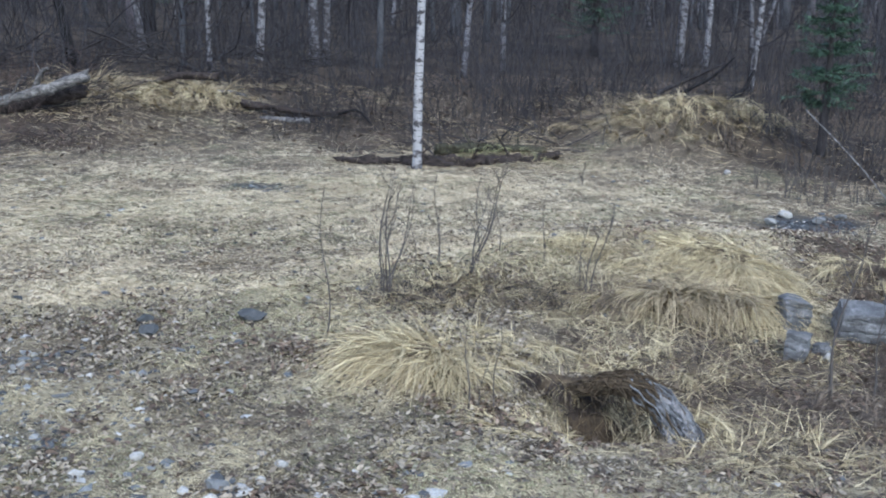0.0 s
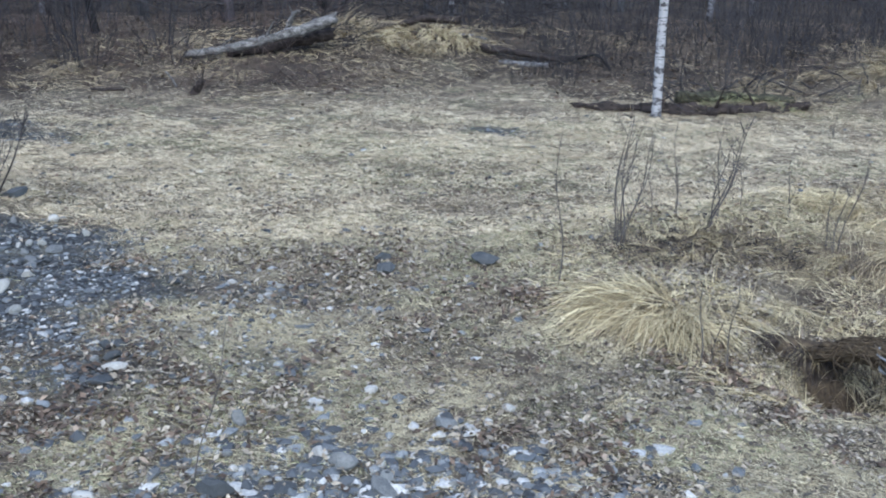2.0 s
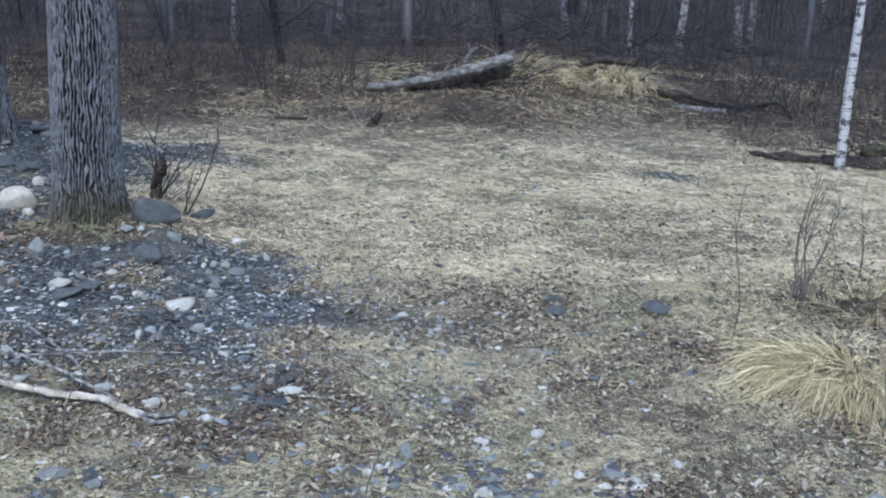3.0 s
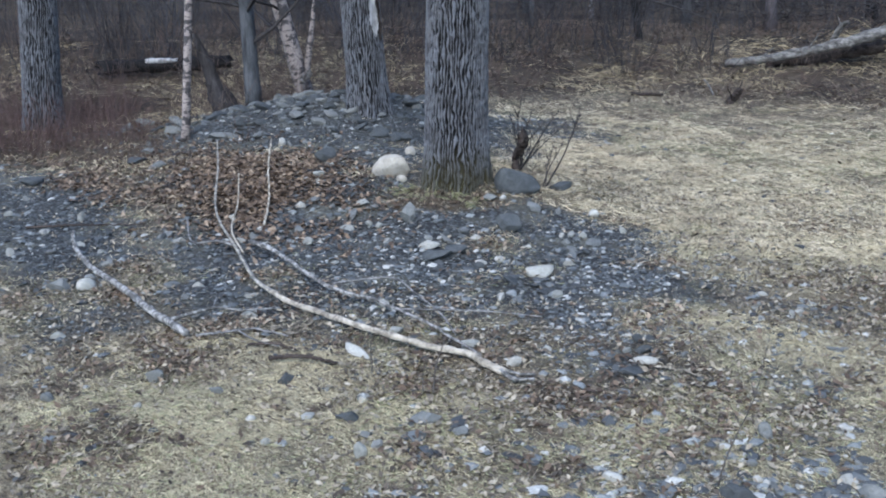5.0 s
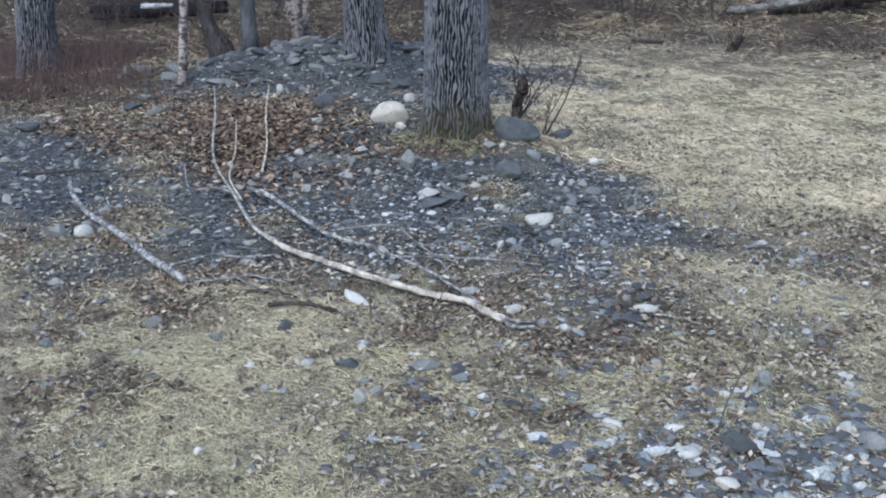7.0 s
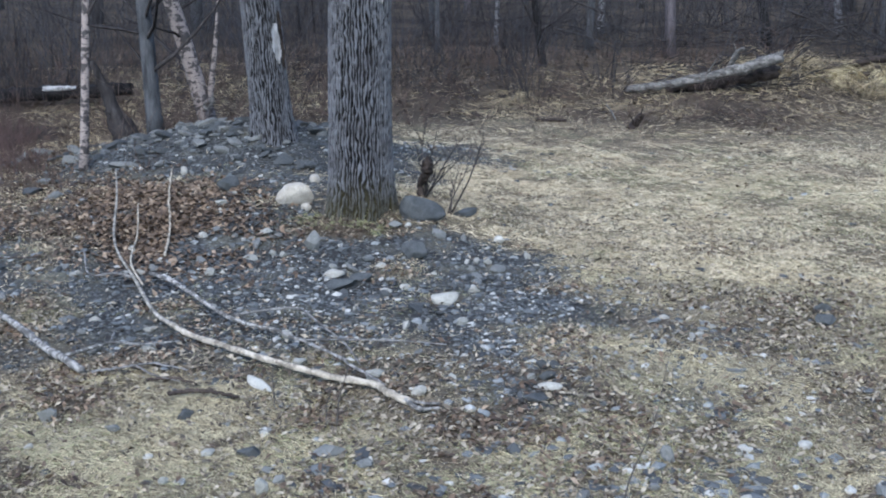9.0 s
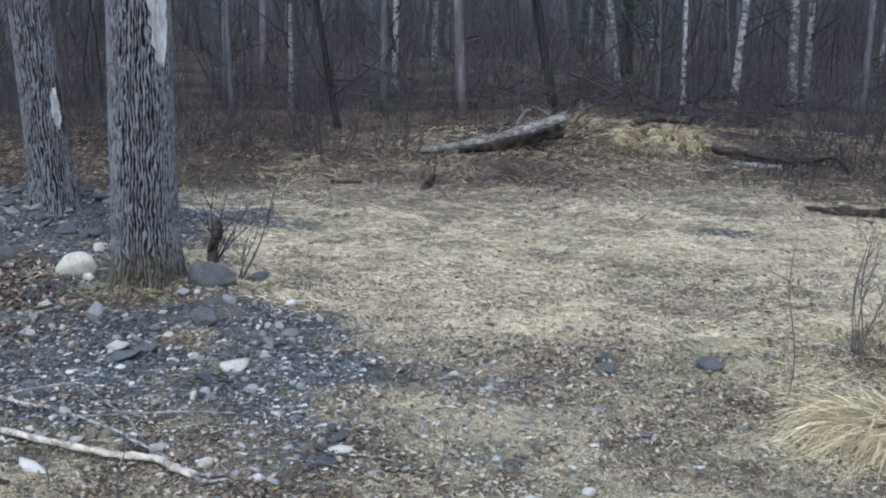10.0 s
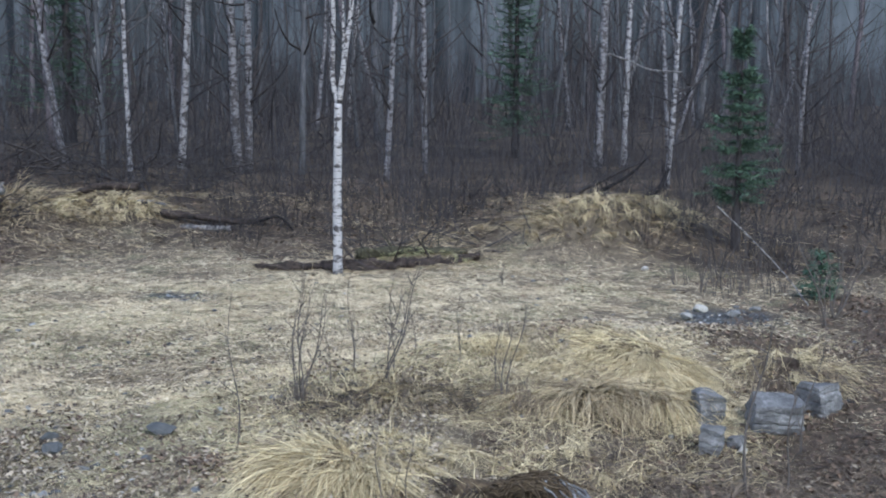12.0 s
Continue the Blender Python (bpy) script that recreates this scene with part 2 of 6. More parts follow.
FADED = leaf_material("faded_leaf", 1.0, 0.75)
FLAKE = leaf_material("tan_leaf", 1.0, 1.0)
GREYBARK = wood_material("pale_grey_bark", (0.10, 0.095, 0.085), (0.50, 0.46, 0.39), 0.5, 0.5)
BARKED = wood_material("mottled_branch", (0.10, 0.095, 0.088), (0.52, 0.50, 0.465), 0.75, 0.5)
MOSSLOG = bark_material("mossy_bark", (0.016, 0.0155, 0.011), (0.095, 0.09, 0.058), 60.0)
PEELED = wood_material("peeled_branch", (0.26, 0.225, 0.175), (0.58, 0.52, 0.42))
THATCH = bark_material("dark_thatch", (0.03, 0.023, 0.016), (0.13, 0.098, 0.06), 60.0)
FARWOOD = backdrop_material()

# ---- shapes ----
rng = np.random.default_rng(7)


def bump_at(x, y, cx, cy, sx, sy, turn=0.0):
    """A smooth rise, 1 at its top."""
    c, s = math.cos(turn), math.sin(turn)
    u, v = ((x - cx) * c + (y - cy) * s) / sx, (-(x - cx) * s + (y - cy) * c) / sy
    return np.exp(-0.5 * (u * u + v * v))


def inside(x, y, cx, cy, sx, sy, turn=0.0):
    """1 well inside an ellipse, 0 outside, with a soft rim."""
    c, s = math.cos(turn), math.sin(turn)
    u, v = ((x - cx) * c + (y - cy) * s) / sx, (-(x - cx) * s + (y - cy) * c) / sy
    return ease(1.25, 0.75, np.sqrt(u * u + v * v) + 0.35 * wave(x, y, 2.3))


def ease(a, b, v):
    t = np.clip((v - a) / (b - a), 0.0, 1.0)
    return t * t * (3 - 2 * t)


def wave(x, y, k):
    """Cheap smooth unevenness, about -1 to 1."""
    return (np.sin(k * (1.3 * x + 0.7 * y) + 1.1) + np.sin(k * (-0.9 * x + 1.6 * y) * 1.37 + 2.3) + np.sin(k * (2.1 * x - 0.4 * y) * 1.83 + 0.4)) / 3


LATTICE = np.random.default_rng(11).random((256, 256))


def fbm(x, y, scale, octaves=3):
    """Smooth random patches, 0 to 1, about 1 / scale metres across."""
    out, amp, total = 0.0, 1.0, 0.0
    for o in range(octaves):
        u, v = np.asarray(x) * scale + 17.3 * o, np.asarray(y) * scale + 5.1 * o
        i, j = np.floor(u).astype(int), np.floor(v).astype(int)
        s, t = u - i, v - j
        s, t = s * s * (3 - 2 * s), t * t * (3 - 2 * t)
        a, b = LATTICE[i % 256, j % 256], LATTICE[(i + 1) % 256, j % 256]
        c, d = LATTICE[i % 256, (j + 1) % 256], LATTICE[(i + 1) % 256, (j + 1) % 256]
        out = out + amp * ((a * (1 - s) + b * s) * (1 - t) + (c * (1 - s) + d * s) * t)
        total, amp, scale = total + amp, amp * 0.55, scale * 2.1
    return out / total


def ground(x, y):
    """Height of the ground."""
    r = np.hypot(x, y)
    z = 0.30 * ease(9.8, 13.5, r) + 0.35 * ease(13.0, 22.0, r)
    z = z + 0.16 * bump_at(x, y, -2.6, 11.65, 0.75, 0.6) + 0.10 * bump_at(x, y, -3.75, 11.9, 0.5, 0.5)       # grassy humps beside the log
    z = z + 0.42 * bump_at(x, y, 2.32, 10.4, 0.75, 0.6)                                                      # hump before the birches
    z = z + 0.30 * bump_at(x, y, -5.80, 5.86, 0.72, 0.6, 0.8) + 0.13 * bump_at(x, y, -3.95, 4.95, 0.55, 0.5)  # gravel pile, poplar foot
    z = z + 0.10 * bump_at(x, y, -4.96, 4.4, 0.6, 0.45, 0.6)                                                  # leaf heap
    z = z + 0.11 * bump_at(x, y, 0.0, 4.3, 0.30, 0.30) + 0.15 * bump_at(x, y, 0.22, 5.3, 0.5, 0.3)        # tussock, brush heap
    z = z + 0.23 * bump_at(x, y, 1.35, 5.68, 0.5, 0.45) + 0.10 * bump_at(x, y, 0.73, 5.6, 0.35, 0.3)
    z = z + 0.12 * bump_at(x, y, 2.22, 6.05, 0.4, 0.3) + 0.10 * bump_at(x, y, 0.50, 9.45, 0.5, 0.16)
    z = z - 0.10 * bump_at(x, y, 0.77, 3.75, 0.4, 0.3) - 0.20 * bump_at(x, y, 0.68, 3.87, 0.15, 0.09) - 0.10 * bump_at(x, y, 1.7, 4.27, 0.5, 0.5)
    z = z + 0.030 * (fbm(x + 3, y + 8, 3.4, 3) - 0.5) * ease(16.0, 9.0, r)                                   # hummocks of matted grass
    return z + 0.010 * wave(x, y, 2.6) + 0.006 * wave(x, y, 7.1)


def worn(x, y):
    """Gaps in the straw where soil and old leaves show."""
    fine = ease(0.47, 0.60, fbm(x + 31, y + 12, 6.4, 4))
    broad = 0.6 + 0.4 * ease(0.36, 0.60, fbm(x + 5, y + 40, 0.8, 3))
    return fine * broad


def gravelly(x, y):
    soft = 2.4 * (fbm(x, y, 2.2, 4) - 0.5)
    g = np.maximum(bump_at(x, y, -3.7, 3.75, 1.5, 0.95, -0.1), bump_at(x, y, -5.2, 2.95, 1.3, 0.55, -0.5))
    g = np.maximum(g, 0.85 * bump_at(x, y, -2.6, 3.65, 0.75, 0.6))
    g = np.maximum(g, 1.1 * bump_at(x, y, -5.7, 5.57, 1.25, 0.8, 0.8))
    g = np.maximum(g, np.maximum(bump_at(x, y, -3.4, 4.55, 0.75, 0.36, -0.2), bump_at(x, y, -4.85, 5.0, 0.7, 0.45, -0.3)))
    g = np.maximum(g, 0.28 * bump_at(x, y, -1.7, 3.9, 0.7, 0.5))
    g = np.maximum(g, 0.95 * bump_at(x, y, -2.85, 4.3, 0.55, 0.42, -0.4))
    g = np.maximum(g, 0.8 * bump_at(x, y, -2.25, 3.95, 0.6, 0.36, -0.25))
    g = np.maximum(g, 0.55 * bump_at(x, y, -1.95, 4.2, 0.5, 0.26, -0.2))
    g = np.maximum(g, 0.6 * bump_at(x, y, -0.72, 2.5, 0.6, 0.28, 0.3))
    g = np.maximum(g, 0.8 * bump_at(x, y, -1.27, 8.0, 0.34, 0.16))
    g = np.maximum(g, 1.1 * bump_at(x, y, 2.5, 7.1, 0.3, 0.26))
    az = np.arctan2(-x, y)
    g = np.maximum(g, 0.36 * ease(0.45, 0.68, fbm(x + 4, y, 1.5)) * ease(4.6, 3.6, np.hypot(x, y)) * ease(0.1, 0.3, az) * ease(1.0, 1.8, y))
    g = g * (1 - 0.9 * bump_at(x, y, -1.45, 3.72, 0.42, 0.18))
    g = g * (1 - 0.9 * bump_at(x, y, -3.72, 4.45, 0.24, 0.13, 0.7))
    return np.clip(ease(0.14, 0.95, g + 0.42 * soft), 0, 1)


def littered(x, y):
    g = np.maximum(inside(x, y, -4.81, 4.1, 0.72, 0.42, -0.45), 0.62 * inside(x, y, -5.75, 3.95, 1.3, 0.5, -0.25))
    g = np.maximum(g, ease(0.36, 0.60, fbm(x, y, 3.0)) * 0.3 * inside(x, y, -0.75, 4.3, 1.0, 1.0))
    g = np.maximum(g, ease(0.35, 0.62, fbm(x, y, 2.5)) * 0.9 * inside(x, y, 2.5, 4.6, 1.5, 1.3))
    g = np.maximum(g, 0.8 * inside(x, y, 1.3, 3.9, 0.6, 0.7))
    g = np.maximum(g, 0.8 * inside(x, y, -7.0, 4.45, 1.2, 0.8, -0.3))
    g = np.maximum(g, ease(1.5, 2.1, x + 0.9 * (fbm(x, y, 2.4) - 0.5)) * ease(6.5, 5.6, y) * ease(3.0, 3.6, y + fbm(x, y, 1.1) - 0.5) * ease(5.5, 4.0, x + fbm(x, y + 7, 0.9)))
    g = np.maximum(g, 0.7 * ease(0.58, 0.66, fbm(x + 2, y + 5, 4.6)) * ease(4.5, 3.6, np.hypot(x, y)) * ease(1.0, 1.8, y))
    g = np.maximum(g, 0.9 * bump_at(x, y, -3.72, 4.45, 0.26, 0.15, 0.7))
    g = np.maximum(g, (0.4 + 0.6 * ease(0.3, 0.6, fbm(x, y, 2.0))) * inside(x, y, 3.4, 5.8, 0.9, 2.2))
    return g * (1 - bump_at(x, y, 0.68, 3.87, 0.2, 0.12))


def strawy(x, y):
    """How thickly pale straw covers the ground."""
    r = np.hypot(x, y)
    near = 0.3 + 0.7 * ease(0.34, 0.62, fbm(x, y, 3.6, 4))
    open_ = 0.5 + 0.5 * ease(0.32, 0.60, fbm(x * 0.6, y * 1.3, 1.5, 4))
    near = np.maximum(np.maximum(near, bump_at(x, y, -2.9, 1.85, 0.7, 0.4)), 1.1 * bump_at(x, y, -1.5, 3.74, 0.45, 0.2))
    rim = ease(7.4, 9.8, r + 2.2 * (fbm(x, y + 3, 0.9) - 0.5)) * ease(0.02, 0.16, np.arctan2(-x, y))
    s = (near + (open_ - near) * ease(3.8, 6.0, r)) * (1 - 0.5 * rim) * (1 - 0.4 * ease(8.4, 9.8, r))
    s = s * (1 - (0.30 + 0.37 * ease(3.2, 6.0, r)) * worn(x, y))
    s = s * (1 - 0.8 * bump_at(x, y, 2.3, 10.1, 0.95, 0.8)) * (1 - 0.6 * bump_at(x, y, -2.9, 11.4, 1.1, 0.5))
    s = s * (1 - 0.95 * bump_at(x, y, -3.72, 4.45, 0.26, 0.15, 0.7))
    s = s * (1 - 0.6 * ease(1.5, 2.6, x + 0.8 * (fbm(x, y, 1.4) - 0.5)) * ease(5.4, 6.4, y)) * (1 - 0.3 * ease(0.2, 1.4, x) * ease(6.0, 7.5, y))
    return s * (1 - 0.96 * gravelly(x, y)) ** 1.7 * (1 - 0.92 * wood_or_hollow(x, y)) * (1 - 0.85 * littered(x, y))


def wood_or_hollow(x, y):
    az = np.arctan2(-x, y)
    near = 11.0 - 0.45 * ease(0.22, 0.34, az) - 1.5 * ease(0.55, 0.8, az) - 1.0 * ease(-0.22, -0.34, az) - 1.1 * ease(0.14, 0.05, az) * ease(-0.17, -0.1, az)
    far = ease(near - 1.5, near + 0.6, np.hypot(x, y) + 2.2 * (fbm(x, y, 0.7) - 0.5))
    # last term darkens the hollow under the root: its shade put into the colour
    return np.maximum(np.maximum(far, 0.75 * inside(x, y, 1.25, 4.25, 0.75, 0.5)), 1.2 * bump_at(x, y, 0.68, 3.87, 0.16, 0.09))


def mesh_of(name, verts, tris, material, smooth=True):
    """A mesh from arrays of corners and faces (all of one size)."""
    me = bpy.data.meshes.new(name)
    verts, tris = np.asarray(verts, np.float32), np.asarray(tris, np.int32)
    n, k = tris.shape
    me.vertices.add(len(verts))
    me.vertices.foreach_set("co", verts.ravel())
    me.loops.add(n * k)
    me.loops.foreach_set("vertex_index", tris.ravel())
    me.polygons.add(n)
    me.polygons.foreach_set("loop_start", np.arange(n, dtype=np.int32) * k)
    me.polygons.foreach_set("loop_total", np.full(n, k, np.int32))
    me.polygons.foreach_set("use_smooth", np.full(n, smooth))
    me.materials.append(material)
    me.update(calc_edges=True)
    return me


def mark(me, name, values):
    me.attributes.new(name, "FLOAT", "POINT").data.foreach_set("value", np.asarray(values, np.float32))


def part(name, me, parent, label=""):
    """A mesh as a part of a thing."""
    ob = new(name, me)
    ob.parent = parent
    return tagged(ob, label)


def joined(*pieces):
    """Several (corners, faces) as one."""
    vs, fs, n = [], [], 0
    for v, f in pieces:
        vs.append(v)
        fs.append(np.asarray(f) + n)
        n += len(v)
    return np.concatenate(vs), np.concatenate(fs)


def strands(p, az, length, rise, droop, width, seg=3, hug=None):
    """Grass blades: from p, headed az, starting at the angle rise and sinking by droop along the way."""
    n = len(p)
    step = (length / seg)[:, None]
    a = rise[:, None] - droop[:, None] * (np.arange(seg) + 0.5) / seg
    turn = az[:, None] + rng.normal(0, 0.12, (n, seg)).cumsum(1)
    d = np.stack([np.cos(turn) * np.cos(a), np.sin(turn) * np.cos(a), np.sin(a)], -1) * step[..., None]
    path = np.concatenate([p[:, None], p[:, None] + d.cumsum(1)], 1)
    if hug is not None:
        low = ground(path[..., 0], path[..., 1]) + hug * (0.3 + rng.random((n, 1)))
        path[..., 2] = np.maximum(path[..., 2], low)
    tilt = rng.normal(0, 0.5, n)
    side = np.stack([-np.sin(az) * np.cos(tilt), np.cos(az) * np.cos(tilt), np.sin(tilt)], -1)
    w = width[:, None] * (1 - 0.75 * np.arange(seg) / seg)
    left, right = path[:, :-1] - side[:, None] * w[..., None] / 2, path[:, :-1] + side[:, None] * w[..., None] / 2
    v = np.concatenate([left, right, path[:, -1:]], 1)
    f = []
    for i in range(seg - 1):
        f += [(i, seg + i, seg + i + 1), (i, seg + i + 1, i + 1)]
    f.append((seg - 1, 2 * seg - 1, 2 * seg))
    k = 2 * seg + 1
    return v.reshape(-1, 3), (np.array(f)[None] + (np.arange(n) * k)[:, None, None]).reshape(-1, 3)


def twigs(p, az, length, rise, radius, bend=0.25, seg=4, sides=3, curl=0.0):
    """Thin tapered stems that wander."""
    n = len(p)
    a = rise[:, None] + rng.normal(0, bend * 0.6, (n, seg)).cumsum(1) + curl * np.arange(seg)
    t = az[:, None] + rng.normal(0, bend, (n, seg)).cumsum(1)
    d = np.stack([np.cos(t) * np.cos(a), np.sin(t) * np.cos(a), np.sin(a)], -1) * (length / seg)[:, None, None]
    path = np.concatenate([p[:, None], p[:, None] + d.cumsum(1)], 1)
    u = np.stack([-np.sin(az), np.cos(az), 0 * az], -1)
    w = np.stack([-np.cos(az) * np.sin(rise), -np.sin(az) * np.sin(rise), np.cos(rise)], -1)
    ang = np.arange(sides) * 2 * np.pi / sides
    ring = u[:, None] * np.cos(ang)[None, :, None] + w[:, None] * np.sin(ang)[None, :, None]
    r = radius[:, None] * (1 - 0.8 * np.arange(seg + 1) / seg)
    v = path[:, :, None] + ring[:, None] * r[:, :, None, None]
    f = []
    for i in range(seg):
        for j in range(sides):
            b, c = i * sides + j, i * sides + (j + 1) % sides
            f += [(b, c, c + sides), (b, c + sides, b + sides)]
    k = (seg + 1) * sides
    return v.reshape(-1, 3), (np.array(f)[None] + (np.arange(n) * k)[:, None, None]).reshape(-1, 3), path


def tube(path, radii, sides=10, rough=0.0, seed=0, cap=True, along=2.5):
    """A round stem along a path, uneven by the share rough."""
    path, radii = np.asarray(path, float), np.asarray(radii, float)
    n = len(path)
    ahead = np.gradient(path, axis=0)
    ahead /= np.linalg.norm(ahead, axis=1)[:, None]
    ref = np.array([0.31, 0.2, 0.93]) if abs(ahead[:, 2]).mean() < 0.7 else np.array([0.93, 0.31, 0.2])
    u = np.cross(ahead, ref)
    u /= np.linalg.norm(u, axis=1)[:, None]
    w = np.cross(ahead, u)
    a = np.arange(sides) * 2 * np.pi / sides
    r = radii[:, None] * np.ones(sides)
    if rough:
        for i in range(n):
            for j in range(sides):
                q = Vector((math.cos(a[j]) * 1.3 + seed, math.sin(a[j]) * 1.3, path[i] @ ahead[i] * along + seed))
                r[i, j] *= 1 + rough * noise.noise(q) + 0.5 * rough * noise.noise(q * 2.7)
    v = path[:, None] + (u[:, None] * np.cos(a)[:, None] + w[:, None] * np.sin(a)[:, None]) * r[..., None]
    f = []
    for i in range(n - 1):
        for j in range(sides):
            b, c = i * sides + j, i * sides + (j + 1) % sides
            f += [(b, c, c + sides), (b, c + sides, b + sides)]
    v = v.reshape(-1, 3)
    if cap:
        v = np.concatenate([v, path[:1], path[-1:]])
        for j in range(sides):
            f += [(n * sides, (j + 1) % sides, j), (n * sides + 1, (n - 1) * sides + j, (n - 1) * sides + (j + 1) % sides)]
    return v, np.array(f)


def curve_through(points, n):
    """n points on a smooth line through a few."""
    q = np.asarray(points, float)
    q = np.concatenate([2 * q[:1] - q[1:2], q, 2 * q[-1:] - q[-2:-1]])
    out = []
    for t in np.linspace(0, len(q) - 3 - 1e-6, n):
        i = int(t)
        s = t - i
        a, b, c, d = q[i:i + 4]
        out.append(0.5 * (2 * b + (c - a) * s + (2 * a - 5 * b + 4 * c - d) * s ** 2 + (3 * b - a - 3 * c + d) * s ** 3))
    return np.array(out)


def ball(level=2):
    bm = bmesh.new()
    bmesh.ops.create_icosphere(bm, subdivisions=level, radius=1)
    v = np.array([q.co[:] for q in bm.verts])
    f = np.array([[q.index for q in p.verts] for p in bm.faces])
    bm.free()
    return v, f


def pebbles(p, size, flat=0.55):
    """Many small rounded stones as one soup of corners."""
    v, f = ball(1)
    n = len(p)
    k = v[None] * (1 + 0.27 * rng.standard_normal((n, len(v), 1)))
    k = k * (size[:, None, None] * np.stack([0.5 + 0.25 * rng.random(n), 0.4 + 0.2 * rng.random(n), flat * (0.35 + 0.3 * rng.random(n))], -1)[:, None])
    a = rng.random(n) * 2 * np.pi
    c, s = np.cos(a)[:, None], np.sin(a)[:, None]
    k = np.stack([k[..., 0] * c - k[..., 1] * s, k[..., 0] * s + k[..., 1] * c, k[..., 2]], -1) + p[:, None]
    return k.reshape(-1, 3), (f[None] + (np.arange(n) * len(v))[:, None, None]).reshape(-1, 3)


def scatter(n, x0, x1, y0, y1, weight):
    """n random places in a rectangle, thinned by a weight."""
    out = np.zeros((0, 2))
    while len(out) < n:
        q = np.stack([rng.uniform(x0, x1, n * 2), rng.uniform(y0, y1, n * 2)], -1)
        out = np.concatenate([out, q[rng.random(n * 2) < weight(q[:, 0], q[:, 1])]])
    out = out[:n]
    return np.column_stack([out, ground(out[:, 0], out[:, 1])])


def wedge(n, r0, r1, a0, a1, weight=None):
    """n random places in a sector: distances, and degrees to the left of straight ahead."""
    out = np.zeros((0, 2))
    while len(out) < n:
        r, a = np.sqrt(rng.uniform(r0 * r0, r1 * r1, n)), np.radians(rng.uniform(a0, a1, n))
        q = np.stack([-r * np.sin(a), r * np.cos(a)], -1)
        out = np.concatenate([out, q if weight is None else q[rng.random(n) < weight(q[:, 0], q[:, 1])]])
    out = out[:n]
    return np.column_stack([out, ground(out[:, 0], out[:, 1])])

# ---- the setting ----
def spaced(lo, hi, step, far):
    """Lines of a grid: close together from lo to hi, ever wider out to far."""
    mid = list(np.arange(lo, hi, step))
    left, right, d = [], [], step
    while (left[-1] if left else lo) > -far:
        d *= 1.22
        left.append((left[-1] if left else lo) - d)
        right.append((right[-1] if right else mid[-1]) + d)
    return np.array(left[::-1] + mid + right)


def build_ground():
    xs, ys = spaced(-8.5, 4.5, 0.05, 1500), spaced(1.6, 12.5, 0.05, 1500)
    x, y = [a.ravel() for a in np.meshgrid(xs, ys)]
    z = ground(x, y)
    near = (np.abs(x + 2) < 7) & (np.abs(y - 7) < 6)
    z = z + np.where(near, 0.004 * rng.standard_normal(len(z)), 0)
    w, n = len(xs), len(xs) * len(ys)
    i = np.arange(n).reshape(len(ys), w)
    quads = np.stack([i[:-1, :-1], i[:-1, 1:], i[1:, 1:], i[1:, :-1]], -1).reshape(-1, 4)
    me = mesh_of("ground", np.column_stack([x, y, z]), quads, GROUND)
    mark(me, "gravel", gravelly(x, y)), mark(me, "litter", littered(x, y)), mark(me, "wood", wood_or_hollow(x, y)), mark(me, "straw", strawy(x, y))
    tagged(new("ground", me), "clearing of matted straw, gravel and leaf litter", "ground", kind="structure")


build_ground()

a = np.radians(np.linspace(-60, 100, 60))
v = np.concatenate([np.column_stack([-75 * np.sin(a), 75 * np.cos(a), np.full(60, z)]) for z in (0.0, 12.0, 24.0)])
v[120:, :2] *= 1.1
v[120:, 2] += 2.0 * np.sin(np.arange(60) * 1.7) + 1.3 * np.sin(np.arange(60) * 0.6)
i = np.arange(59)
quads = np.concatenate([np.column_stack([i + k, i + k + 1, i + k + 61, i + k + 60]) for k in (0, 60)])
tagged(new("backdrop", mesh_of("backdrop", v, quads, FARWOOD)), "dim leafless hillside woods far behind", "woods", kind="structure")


# ---- trees ----
def limbs_on(path, radii, n, start, reach, rise=0.6, fine=3):
    """Bare branches and twigs growing from a trunk's upper part."""
    s = rng.uniform(start, 0.97, n)
    at = np.stack([np.interp(s, np.linspace(0, 1, len(path)), path[:, k]) for k in range(3)], -1)
    rad = np.interp(s, np.linspace(0, 1, len(path)), radii)
    az = rng.uniform(0, 2 * np.pi, n)
    length = reach * (1.15 - s) * rng.uniform(0.6, 1.2, n)
    v, f, p = twigs(at, az, length, rise + rng.normal(0, 0.25, n), np.minimum(rad * 0.45, 0.006 + 0.012 * length), 0.16, 5, 3, 0.06)
    pieces = [(v, f)]
    if fine:
        k = np.repeat(np.arange(n), fine)
        q = p[k, rng.integers(1, 6, len(k))]
        v2, f2, _ = twigs(q, az[k] + rng.normal(0, 0.8, len(k)), length[k] * rng.uniform(0.25, 0.5, len(k)), 0.5 + rng.normal(0, 0.35, len(k)), np.full(len(k), 0.004), 0.2, 3, 3)
        pieces.append((v2, f2))
    return joined(*pieces)


